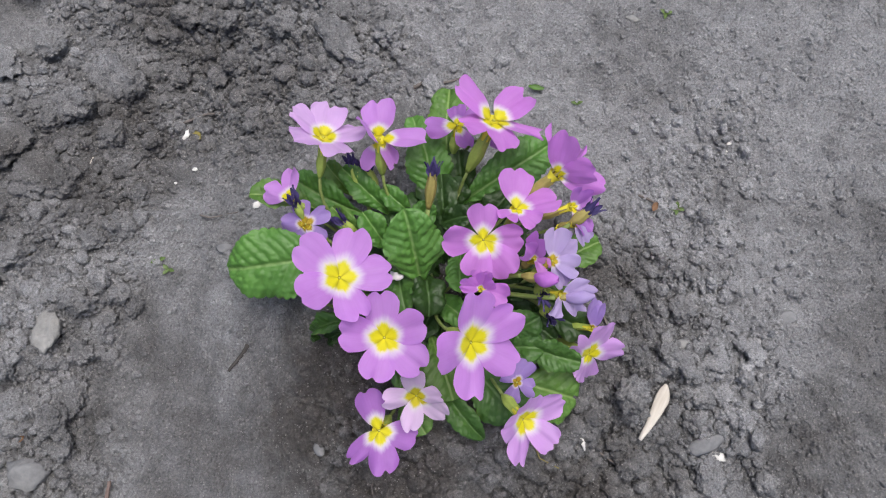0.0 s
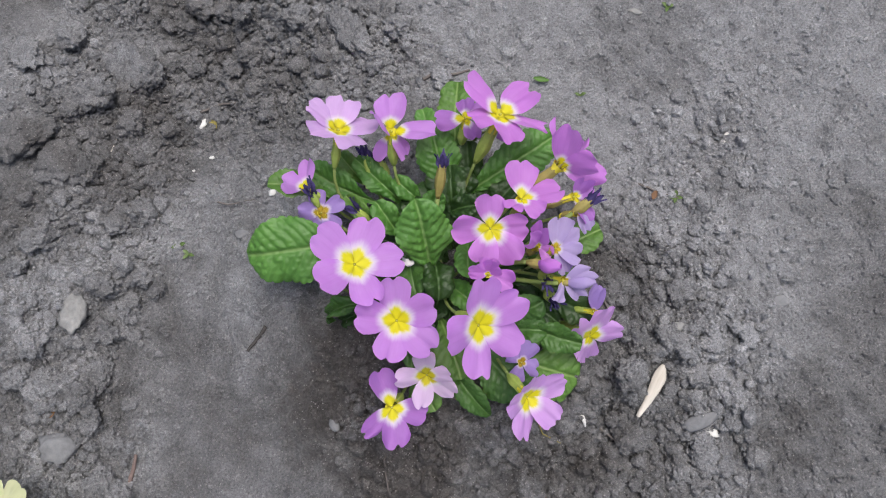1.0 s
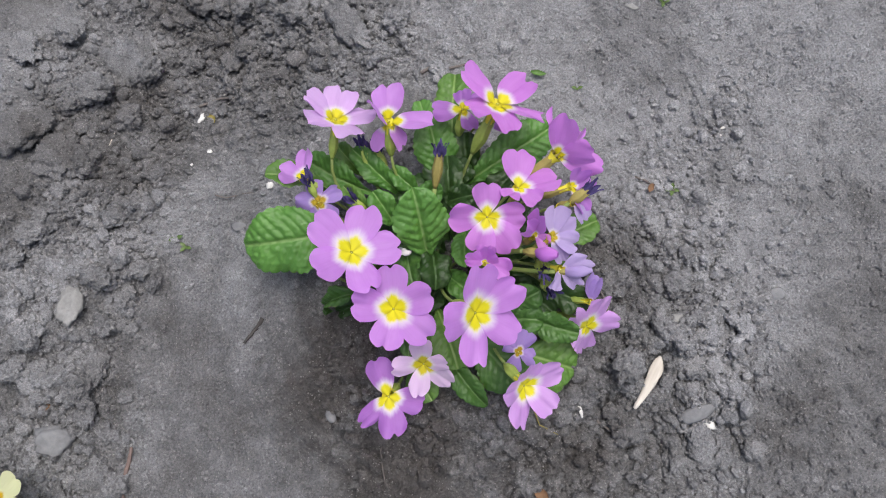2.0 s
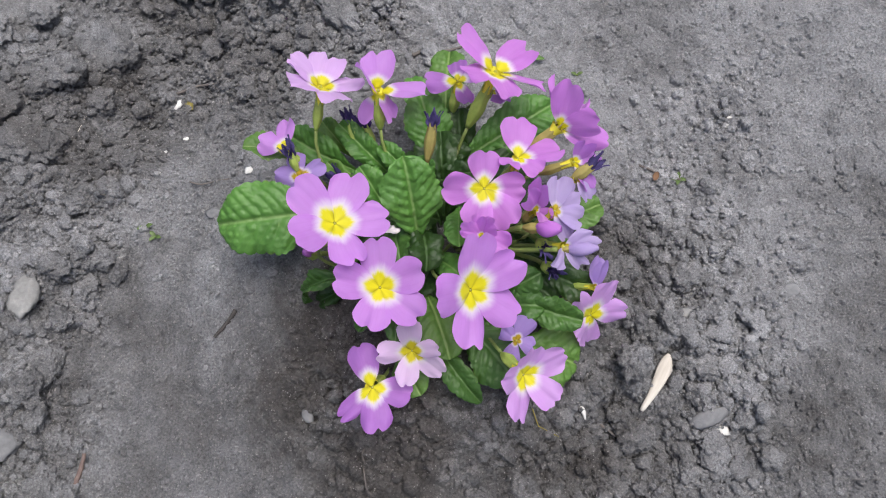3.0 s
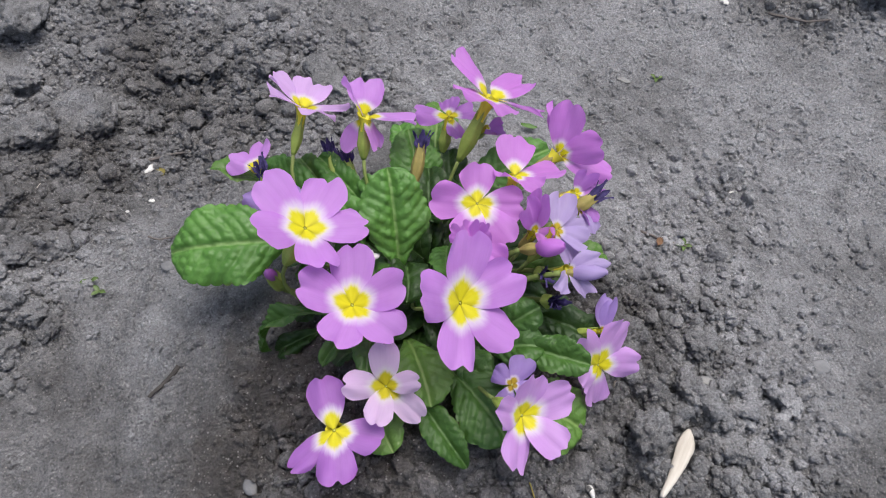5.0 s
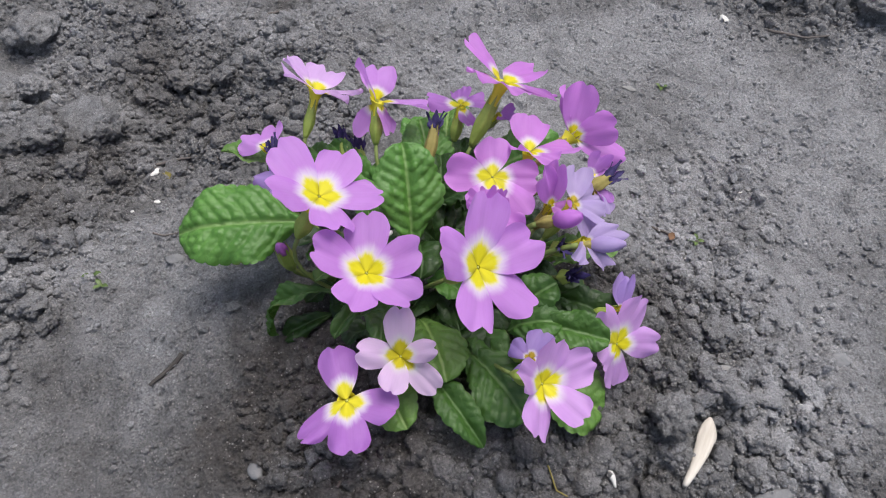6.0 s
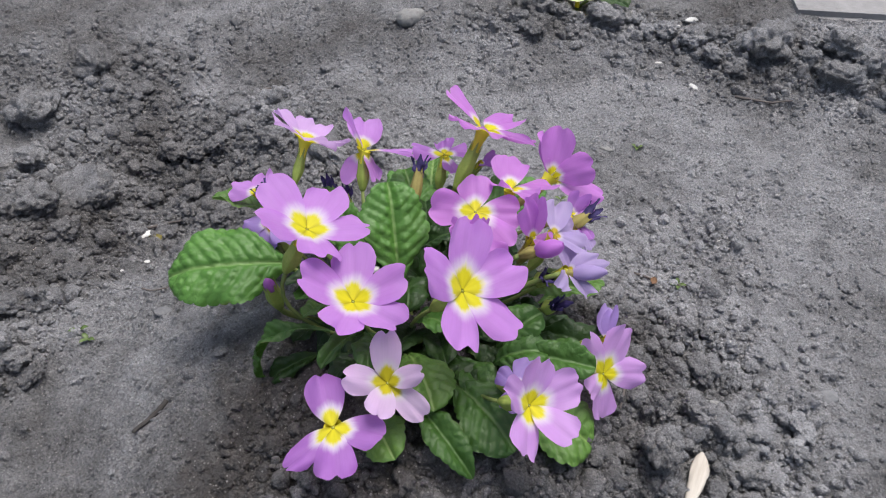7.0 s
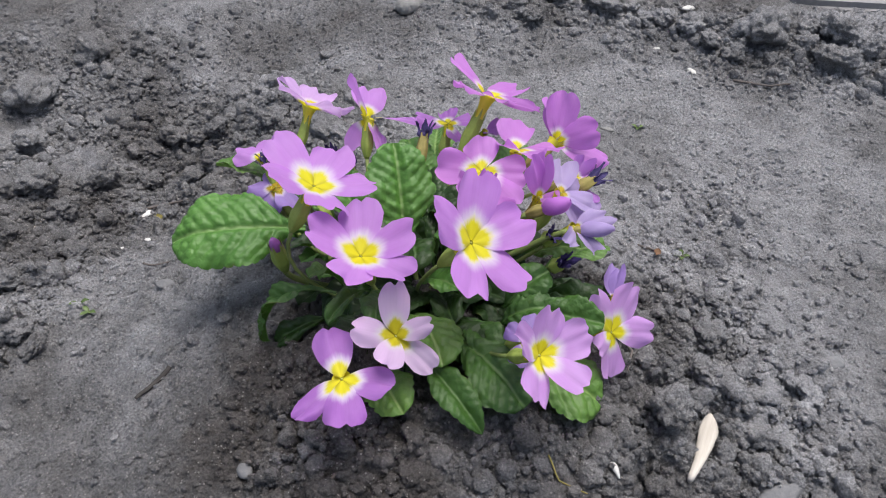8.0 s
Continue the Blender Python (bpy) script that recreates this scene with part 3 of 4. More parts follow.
def flower(centre, axis, petals, material, width=13.0, cal=(0, -3, -15), radius=3.0, label="lilac-pink primrose flower with a yellow eye", notch=0.085, ripple=0.0014, flip=1.0, calyx_mat=None, eye=0.95, sunk=0.0, neck=0.36):
    """One flower: petals given by their tips, in millimetres from the throat; cal leads from the throat to the calyx's foot."""
    n = Vector(axis).normalized()
    c = V(*centre) - n * (sunk * 0.001)
    down = V(*cal)
    body = part("flower", cup_mesh(n, down, deep=max(0.0085, 0.5 * down.length), r1=max(0.0016, radius * 0.00058), r0=0.0013 * min(1.0, sum(V(*p[:3]).length for p in petals) / len(petals) / 0.018)), TUBE, primrose, label, c - CROWN)
    for p in petals:
        w = p[3] if len(p) > 3 else width
        lie = Vector(p[4:7]) if len(p) > 6 else None
        part("petal", petal_sheet(V(*p[:3]) + n * (sunk * 0.001), n, w * 0.001, notch * random.uniform(0.6, 1.3), ripple, flip, eye, lie, 0.0014 if sunk else 0.0), material, body)
    bm = rock("throat", 1, 0.15, (1, 1, 0.5), 1)
    hole = part("throat", bm, THROAT, body, "olive throat of the flower")
    hole.rotation_euler, hole.scale, hole.location = n.to_track_quat("Z", "Y").to_euler(), (0.0010, 0.0010, 0.0005), n * -0.0004
    pin = part("stigma", rock("stigma", 2, 0.1, (1, 1, 0.8), 1), STIGMA, body, "round green stigma")
    pin.scale, pin.location = (0.00036,) * 3, n * 0.0001
    foot = down
    part("calyx", calyx_mesh(down * neck, foot, radius * 0.00084), calyx_mat or CALYX, body, "ribbed yellow-green calyx")
    root = CROWN - c + Vector((random.uniform(-0.012, 0.012), random.uniform(-0.010, 0.010), -0.004))
    bend = foot + down.normalized() * (0.4 * (root - foot).length)
    part("stalk", tube("stalk", bent(foot * 0.98, bend, root), [0.00068] * 9 + [0.0009]), STALK, body, "thin hairy green stalk")
    return body


# full flowers
flower((-46.6, 72.6, 64.0), (0.34, 0.58, 0.74), [(-10.7, 8.8, 8.2, 10.5), (2.4, 15, -1.5, 14.5), (15.1, 4.2, -5.0, 14), (10.3, -10.7, 6.2, 13), (-8.8, -4.9, 13.1, 10.5)], PINK_PALE, 12.4, (-4, -13.5, -11), 2.5, "pale lilac primrose flower with a yellow eye", sunk=0.8, eye=1.12)
flower((-24.7, 72.6, 59.4), (0.44, 0.40, 0.80), [(-4.9, 0.6, 17.0, 9.5), (-0.2, 14.9, 3.6, 14), (18.3, 0.5, -2.8, 13, -0.1, 0.8, -0.5), (4.9, -9.5, -8.5, 9), (-5.6, -9.8, -10.5, 11)], PINK, 12.0, (-0.6, -11.5, -11.5), 2.9, sunk=0.8, eye=1.12)
flower((6, 80, 50), (0.10, 0.12, 0.98), [(-12.7, -2, 4.5), (9.8, 5.7, -1.9), (4.2, -8.4, -3.5), (0, 8.5, 1.5)], PURPLE, 9.0, (-2.5, -8, -12), 2.8, "small purple primrose flower with a yellow eye")
flower((21.5, 75.4, 66.4), (0.33, 0.42, 0.84), [(-13.4, 11.5, 10.2, 10.5), (13.5, 12.6, -3.3, 14), (18.9, -6.4, -2.8, 11.5, -0.1, 0.69, -0.72), (4.9, -15, 6.8, 11.5), (-13, -4.5, 7.5, 9.5)], ROSE, 12.8, (-11.5, -14.5, -18.5), 3.5, sunk=0.8, eye=1.12)
flower((45, 54.3, 59), (0.70, 0.50, 0.51), [(-2.8, 18.5, 6.0, 8, 0.1, -0.3, 1), (3.4, 10.5, 14.5, 12, 1, -0.25, 0), (14.2, -2.5, 7, 12.5, -0.3, 0.6, 0.74), (18.8, -4, -6.5, 10, -0.2, 0.9, 0.4), (11, 12, -4, 11, 0.6, -0.5, 0.6)], ROSE, 13.0, (-13, -8, -7), 3.0, eye=1.5, neck=0.10, calyx_mat=CALYX_TAN)
flower((28.4, 38.4, 66.6), (0.08, 0.34, 0.94), [(0.8, 15.5, 3, 14.5), (16.4, 4.5, -1.5, 12), (8, -6, 3, 10), (-4.7, -5, 7.5, 9)], ROSE, 11, (-4, -6, -14), 2.8, eye=1.15)
flower((15.8, 27, 66.8), (0.03, -0.30, 0.95), [(0.3, 12.6, 4.8), (-14.8, -0.7, 3.5, 13, 0, 0.85, 0.5), (15, 0.2, -1, 13, 0, 0.85, 0.5), (10.3, -12.6, -4.5), (-4, -14, -1)], ROSE, 13.0, (0, -3, -16), 2.9)
flower((-37.4, 13, 72.6), (0.38, 0.06, 0.92), [(-12.3, 11.6, 11.3), (7.1, 18, 1.8), (19.3, 2.6, -1), (8.4, -15.8, 3.7), (-11, -8.5, 13)], PINK, 14.6, (-8.5, -4, -15), 3.4, "large lilac-pink primrose flower with a yellow star eye")
flower((-22.2, -8.4, 62.9), (0.16, -0.06, 0.98), [(-0.2, 16, 9.2), (15.8, 5, 7.4), (15.2, -12, 5.2), (-2.6, -16, 7.8), (-14.2, 1.4, 13.2)], PINK, 13.6, (2, 4, -16), 3.1, "large lilac-pink primrose flower with a yellow star eye")
flower((10.3, -11.4, 70.9), (0.60, -0.30, 0.74), [(3.9, 15.5, 15), (18.2, 10, 0.9), (16.2, -7.4, -9.3), (0, -20.2, -1), (-10.3, -7, 19.5)], PINK, 14.2, (-9, 6, -15), 3.3, "large lilac-pink primrose flower with a yellow star eye")
flower((-11.6, -29.6, 51.4), (0.16, -0.42, 0.89), [(-0.1, 8.4, 13.8), (-12.2, -2, 6), (-2, -13, 3.4), (10.4, -0.7, 7, 6.5), (10.9, -8.3, -4.8, 8)], PALE, 8.8, (1, 5, -13), 2.5, "pale pink primrose flower with a dull yellow eye")
flower((-26.3, -42.5, 49), (-0.06, -0.12, 0.99), [(-4.7, 15, 3.8), (14.2, -2.4, 0.9), (2.2, -16, 1), (-12, -11, -2.3, 7.2)], PURPLE, 11.6, (2, 5, -15), 2.5, "purple-pink primrose flower with four open petals")
flower((28.4, -38.8, 53.6), (0.52, -0.36, 0.77), [(4.2, 7.5, 12.2), (15.6, 6.6, 1.8), (12.2, -10.2, -0.8), (-2.1, -16.5, 0.6), (-7.1, -4.7, 16.5, 9)], PINK_SOFT, 11.2, (-7, 9, -12), 2.8)
flower((56.6, -14.2, 32.8), (0.45, -0.60, 0.66), [(8.3, 11.4, 10), (14.3, 1.9, -2.6), (-0.3, -10.2, -10.5), (-6.2, -9.5, 2, 7), (-7, 3.5, 15.5, 9)], PINK_SOFT, 10.6, (-11, 7, -9), 2.5)

# older, smaller, half-closed flowers
flower((41.2, 18.7, 64.2), (0.40, -0.12, 0.91), [(2.6, 11.5, 5, 10), (9.5, 10.5, -6.5, 9.5), (10.5, -2.5, -3, 10.5), (5, -9, -5.5, 9)], LAVENDER, 10.5, (-8, -4, -13), 2.6, "faded violet primrose flower, half wilted", eye=1.55, ripple=0.0012)
flower((34.6, 20.5, 61), (-0.2, -0.35, 0.91), [(-3.6, 1, 15.5, 8, 0.75, 0.6, 0), (1.5, 5, 14, 8.5, 0.8, -0.5, 0), (5, -5, 3, 8)], ROSE, 8.5, (-4, -1, -11), 2.4, "half-closed pink primrose flower", eye=2.0, ripple=0.0014, calyx_mat=CALYX_TAN)
flower((51, 43, 51), (0.55, 0.10, 0.83), [(5.5, 6, 5.5, 8), (7, -10, -3, 9), (10, 2, 1, 8)], PURPLE, 8.0, (-14, -3, -4), 2.4, "wilting purple primrose flower with a tan calyx", eye=1.3, ripple=0.0013, calyx_mat=CALYX_TAN)
flower((44.2, 6.2, 60.4), (0.70, -0.25, 0.66), [(11.5, 3.6, 2.2, 7.5), (-3, -8.2, 1.5, 7), (8, -6, -5, 7)], LAVENDER, 8.0, (-8, 4, -12), 2.5, "wilted violet primrose flower with rolled petals", eye=1.9, ripple=0.0016)
flower((27, -25, 42), (0.30, -0.30, 0.90), [(-5.5, 4, 3), (6.8, -3.2, 1.5), (4.8, 8, 3), (-3.2, -7.5, -1)], VIOLET, 8.4, (-5, 7, -10), 2.3, "small violet primrose flower behind a pink one", eye=1.25)
flower((-62, 49, 57.4), (-0.10, -0.20, 0.97), [(-10.5, 4.2, -1.5, 11), (0.2, 13, -1, 8)], PINK, 9.0, (5, -3, -12), 2.3, "half-withered pale lilac primrose flower", eye=1.15)
flower((-56.6, 39.6, 51), (-0.15, -0.10, 0.98), [(9, 5.8, -0.5), (-11, 2, -3.5), (-3, 10, -0.5), (-2, -7.5, -7), (6, -6.5, -4)], VIOLET, 8.6, (6, -4, -13), 2.4, "small faded violet primrose flower with a mustard eye")
flower((14.5, 8.5, 70), (-0.05, -0.15, 0.98), [(1, 5, 7.5, 9), (9.8, -4, -2.5, 10), (-7.4, -0.5, 9, 5), (-2.5, 3, 8, 8), (4, 2, 6.5, 8)], ROSE, 9.0, (-3, 6, -14), 2.7, "crumpled pink primrose flower, not fully open", eye=2.2, ripple=0.0022, notch=0.12)
flower((58.2, -4, 38), (0.10, 0.55, 0.82), [(2, 11, 4, 6), (3, 9, 6, 5)], VIOLET, 6.0, (-9, 2, -7), 2.0, "narrow folded violet primrose petal", eye=2.6, ripple=0.001)
flower((20.5, 74, 50), (0.45, -0.55, 0.70), [(5.5, -3.5, 5.5, 7), (3, -6, 3, 7)], PURPLE, 7.0, (-5, 3, -9), 2.3, "folded purple primrose flower under a larger one", eye=2.4)
flower((52, 36, 51), (0.60, -0.30, 0.70), [(5.5, -7.5, -4, 9)], LAVENDER, 9.0, (-7, 0, -7), 2.2, "last lavender petal of a withered primrose flower", eye=1.9, calyx_mat=CALYX_TAN)


def rolled(foot, tip, radius, material, label, cup=2.1, tail=0.7):
    """A faded corolla rolled up like a scroll, standing in its calyx."""
    a, b = V(*foot), V(*tip)
    d = b - a
    n = d.normalized()
    x = n.orthogonal().normalized()
    y = n.cross(x)
    rows, uv = [], []
    for i in range(15):
        s = i / 14
        w = math.sin(math.pi * (0.12 + 0.80 * s)) ** 0.75
        row, lay = [], []
        for k in range(41):
            q = k / 40
            ang = 2 * math.pi * 1.3 * q + 1.1 * s
            r = radius * 0.001 * w * (1 - 0.34 * q) * (1 + 0.07 * math.sin(3 * ang + 4 * s))
            row.append(d * (s + 0.10 * q * s) + r * (math.cos(ang) * x + math.sin(ang) * y))
            lay.append((0.62 + 0.3 * s, q))
        rows.append(row), uv.append(lay)
    body = part("rolled_flower", sheet("rolled_flower", rows, {"petal": uv}), material, primrose, label, a - CROWN)
    part("calyx", calyx_mesh(d * 0.15, -d * tail, cup * 0.001), CALYX_TAN, body, "ribbed tan calyx")
    part("stalk", tube("stalk", bent(-d * tail * 0.96, -d * (tail + 0.6), CROWN - a), [0.00095] * 10), STALK, body, "thin green stalk")
    return body


rolled((35, 13, 62.0), (42.4, 11, 66.8), 3.5, ROSE, "pink primrose flower rolled up like a bud")
rolled((46, 5.5, 59.6), (56, 5.6, 60.2), 3.0, LAVENDER, "violet primrose petals rolled into a scroll", 1.4, 0.4)


def withered(foot, top, label="withered primrose flower, dark blue and shrivelled", radius=2.5, material=None):
    """A calyx with a dark shrivelled corolla sticking out of it."""
    a, b = V(*foot), V(*top)
    d = (b - a).normalized()
    body = part("withered_flower", calyx_mesh(b - a, Vector(), radius * 0.001, 0.0016), material or CALYX, primrose, label, a - CROWN)
    x = d.orthogonal().normalized()
    y = d.cross(x)
    for k in range(7):
        w = k * 0.9 + random.uniform(-0.3, 0.3)
        side = math.cos(w) * x + math.sin(w) * y
        across = d.cross(side)
        rise, lean, twist = random.uniform(0.004, 0.0075), random.uniform(0.0005, 0.0034), random.uniform(-0.9, 0.9)
        rows, uv = [], []
        for i in range(9):
            s = i / 8
            c = (b - a) + side * (0.0009 + lean * s * s) + d * (-0.003 + (rise + 0.003) * s)
            turn = twist * s + 0.5 * math.sin(7 * s + w)
            wide = 0.0013 * math.sin(math.pi * (0.22 + 0.70 * s)) * (1 + 0.25 * math.sin(13 * s + 2 * w))
            ax = across * math.cos(turn) + side * math.sin(turn)
            nn = side * math.cos(turn) - across * math.sin(turn)
            rows.append([c + ax * (v * wide) + nn * (0.0007 * (v * v - 0.5) + 0.0003 * math.sin(9 * s + 3 * v)) for v in (-1, -0.5, 0, 0.5, 1)])
            uv.append([(s, 0.5 + 0.5 * v) for v in (-1, -0.5, 0, 0.5, 1)])
        part("petal", sheet("petal", rows, {"petal": uv}), WITHERED, body, "dark blue shrivelled petal")
    root = CROWN - a + Vector((random.uniform(-0.01, 0.01), random.uniform(-0.01, 0.01), 0))
    part("stalk", tube("stalk", bent(Vector(), -d * 0.5 * root.length, root), [0.0009] * 10), STALK, body, "thin green stalk")
    return body


withered((-6.2, 43.5, 53), (-3.5, 55, 61), radius=2.3, material=CALYX_TAN)
withered((-36, 56, 36), (-39, 66, 43))
withered((-30, 56, 34), (-33, 65, 40))
withered((36, 12, 49), (37.8, 7, 56))
withered((38, 4, 44), (40.3, 0, 50.5))
withered((50, 36, 50.5), (56.5, 40.2, 51.8), material=CALYX_TAN)
withered((-58, 42, 50), (-59.5, 47, 56), radius=1.8)
withered((-38, 38, 36), (-43, 42, 41), radius=2.0)


def bud(foot, top, colour, label):
    a, b = V(*foot), V(*top)
    d = b - a
    body = part("flower_bud", calyx_mesh(d * 0.8, Vector(), 0.0029), CALYX, primrose, label, a - CROWN)
    tip = part("bud_tip", rock("bud_tip", 6, 0.18, (0.55, 0.55, 1.0), 2), colour, body, "folded petals showing at the tip")
    tip.location, tip.scale, tip.rotation_euler = d * 0.86, (0.0036, 0.0036, 0.0046), d.to_track_quat("Z", "Y").to_euler()
    part("stalk", tube("stalk", bent(Vector(), -d * 0.6, CROWN - a), [0.0011] * 10), STALK, body, "thin green stalk")


BUD_PINK = plain_material("bud_purple", (0.20, 0.05, 0.22), (0.38, 0.14, 0.42), 300, 0.6, 0.4)
bud((-51.5, 12, 36), (-51.9, 7.8, 54), BUD_PINK, "closed primrose bud with a purple tip")


# ---- leaves ----
def leaf(base, tip, side, width, arch=5.0, material=None, fold=0.18, wave=1.2, pucker=0.9, curl=0.0, label="crinkled green primrose leaf", blunt=0.62, point=0.85):
    """One primrose leaf: a stalked, rounded, puckered blade between base and tip, in millimetres."""
    a, b = V(*base), V(*tip)
    d = (b - a).normalized()
    sd = Vector(side)
    sd = (sd - d * sd.dot(d)).normalized()
    up = sd.cross(d).normalized()
    if up.z < 0:
        up, sd = -up, -sd
    length = (b - a).length
    deep = material is LEAF_DARK_SHADE
    ns, nv = max(30, int(length / (0.0011 if deep else 0.00062))), max(19, int(width * (1.0 if deep else 1.5)) | 1)
    half = width * 0.0005
    ph, ph2 = random.uniform(0, 6.28), random.uniform(0, 6.28)
    gap = 0.0035 * random.uniform(0.9, 1.15) * min(1.25, max(0.75, width / 20))
    mid = (a + b) * 0.5 + up * (2 * arch * 0.001)
    off = Vector((random.uniform(0, 50), random.uniform(0, 50), 0))
    rows, veins = [], []
    for i in range(ns):
        s = i / (ns - 1)
        c = (1 - s) ** 2 * a + 2 * s * (1 - s) * mid + s * s * b - a
        t = 2 * (1 - s) * (mid - a) + 2 * s * (b - mid)
        nn = sd.cross(t.normalized())
        nn = nn if nn.dot(up) > 0 else -nn
        if s > blunt:
            w = math.sqrt(max(0.0, 1 - ((s - blunt) / (1.0 - blunt)) ** 2)) ** point
        else:
            k = s / blunt
            w = 0.10 + 0.90 * k * k * (3 - 2 * k)
        row, vein = [], []
        for j in range(nv):
            v = -1 + 2 * j / (nv - 1)
            flank = 2.0 if v > 0 else 0.0
            bite = abs(math.sin(s * length / 0.0034 * math.pi + ph + flank + 1.3 * math.sin(9 * s + ph2)))
            tooth = 1 - 0.11 * min(1.0, 18 / width) * (1 - bite) ** 1.6 * abs(v) ** 6 + 0.05 * math.sin(s * 13 + ph2 + flank) * v * v
            across = v * w * half * tooth
            out = abs(across)
            jog = 0.16 * noise.noise(Vector((across * 160, s * length * 160, 7)) + off)
            phase = (s * length - 0.50 * out - 0.28 * out * out / half) / gap + jog + (0.4 if v > 0 else 0.0)
            # the blade swells between the sunken veins, and in small blisters between the finer ones
            ridge = abs(math.sin(math.pi * phase)) ** 0.55 * min(1.0, out / 0.0024) * (1 - 0.25 * v * v)
            fine = abs(math.sin(math.pi * out / (0.55 * gap) + 2.0 * jog + phase)) ** 0.7
            lump = noise.noise(Vector((across * 300, s * length * 300, 0)) + off)
            lift = 0.001 * pucker * (ridge * (0.85 + 0.30 * fine) + 0.45 * lump * min(1.0, w * 1.5))
            lift += fold * out - 0.0007 * math.exp(-(across / 0.0010) ** 2)
            lift += 0.001 * wave * abs(v) ** 2.2 * math.sin(s * 15 + ph + (1.6 if v > 0 else 0)) * w
            lift -= 0.001 * curl * (abs(v) ** 3 + max(0.0, s - 0.8) * 9)
            lift -= 0.0007 * max(0.0, abs(v) - 0.80) / 0.20 * min(1.0, w)
            row.append(c + sd * across + nn * lift)
            vein.append((phase, abs(v) * max(w, 0.25)))
        rows.append(row), veins.append(vein)
    body = part("leaf", sheet("leaf", rows, {"vein": veins}), material or LEAF, primrose, label, a - CROWN)
    return body


# large outer leaves
leaf((-46, 29, 41), (-94, 23, 42), (-4, 29, 11), 31, 4, LEAF, 0.05, 1.6, 1.0, 1.8, "large round bright green leaf resting over the soil", 0.47, 0.95)
leaf((-10, 14, 43), (-13.4, 38.5, 71), (22, 2, -8), 23.5, 2.0, LEAF, 0.16, 1.6, 1.0, 0.4, "upright crinkled green leaf in the middle", 0.55)
leaf((3, 50, 32), (46, 75, 38), (-9, 18, 6), 21, 4, LEAF, 0.15, 1.4, 1.0, 0.5)
leaf((0, 68, 28), (2, 106, 30), (18, 0, 2), 18, 4, LEAF_YOUNG, 0.1, 1.0)
leaf((-8, 70, 26), (-15, 93, 31), (14, 4, 0), 12, 3, LEAF)
leaf((-3, 48, 26), (-10, 80, 43), (18, 4, -2), 20, 3, LEAF, 0.12, 1.2)
leaf((8, 52, 28), (6, 74, 38), (16, 0, 3), 15, 3, LEAF_DARK_SHADE)
leaf((-36, 48, 32), (-66, 63, 40), (7, 14, 8), 18, 4, LEAF, 0.2, 1.5)
leaf((-22, 46, 30), (-44, 66, 43), (10, 10, 2), 12, 3, LEAF, 0.15, 1.6, 1.1)
leaf((-40, 56, 30), (-53, 71, 36), (9, 8, 2), 11, 3, LEAF_YOUNG)
leaf((-14, 46, 32), (-27, 57, 41), (5, 8, 2), 10, 3, LEAF)
leaf((-36, 38, 34), (-48, 49, 43), (8, 7, 2), 9, 2, LEAF_YOUNG)
leaf((-24, 30, 34), (-34, 45, 47), (10, 4, -2), 12, 2, LEAF, 0.35)
leaf((-2, 26, 34), (-18, 24, 52), (0, 14, 3), 14, 2, LEAF_DARK_SHADE, 0.3, 1.8)
leaf((-10, 22, 40), (-6, 1, 50), (14, 4, -6), 15, 3, LEAF_DARK_SHADE, 0.35, 2.0, 1.0, 1.5, "dark green leaf with a curled brown-edged rim")
leaf((-20, 24, 38), (-16, 3, 47), (12, 0, 4), 13, 3, LEAF_SHADED, 0.3, 1.4)
leaf((6, 32, 34), (6, 10, 50), (12, 0, 3), 12, 2, LEAF, 0.2)
leaf((-4, 42, 34), (11, 43, 43), (2, 10, 2), 12, 2, LEAF_DARK_SHADE, 0.25)
leaf((-12, 40, 36), (-6, 49, 46), (9, -3, 0), 11, 2, LEAF, 0.25)
leaf((-8, -4, 32), (2, -32, 41), (18, 6, -3), 20, 4, LEAF_YOUNG, 0.06, 0.9, 0.7, 0.5, "broad smooth light green leaf among the flowers")
# low front leaves; the darker copy has the flowers' shade painted in
leaf((-5, -23, 33), (13.6, -48, 28), (14, 9, 3), 11.5, 5, LEAF_SHADED, 0.35, 0.5, 0.7, 0.2, "pointed green leaf folded along its midrib", 0.5, 1.5)
leaf((6, -14, 32), (27, -39, 28), (18, 14, 0), 23, 4, LEAF_SHADED, 0.08, 1.0, 0.9, 0.3)
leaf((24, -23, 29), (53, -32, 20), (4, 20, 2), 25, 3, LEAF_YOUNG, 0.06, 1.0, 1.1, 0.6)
leaf((26, -8, 36), (52.5, -18, 42), (6, 14, 6), 13, 3, LEAF_SHADED, 0.25, 1.6, 1.1)
leaf((22, -4, 34), (36.5, -1, 49), (-8, 12, 4), 14, 3, LEAF_SHADED, 0.1, 1.0, 0.6, 0.8)
leaf((20, -10, 32), (38.5, -12, 43), (2, 14, 2), 15, 4, LEAF_SHADED, 0.1, 1.3, 1.0, 0.8)
leaf((-18, -24, 26), (-10, -45, 36), (12, 5, 4), 16, 3, LEAF_YOUNG, 0.05, 0.8, 0.6, 0.4, "rounded light green leaf under the front flowers", 0.55)
leaf((40, 22, 26), (65, 34, 26), (-6, 12, 0), 15, 3, LEAF_YOUNG, 0.1, 1.2)
leaf((-54, 49, 38), (-81, 53.5, 51), (1, 10, -5), 15, 3, LEAF_YOUNG, 0.3, 1.2)
leaf((-26, 20, 22), (-38, 2, 21), (11, -6, 5), 9, 4, LEAF_SHADED, 0.4, 1.0)
leaf((-22, 18, 24), (-22, 2, 25), (10, 0, 3), 10, 4, LEAF_SHADED, 0.3, 0.8)
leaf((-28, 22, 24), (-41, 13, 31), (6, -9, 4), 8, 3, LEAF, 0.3)
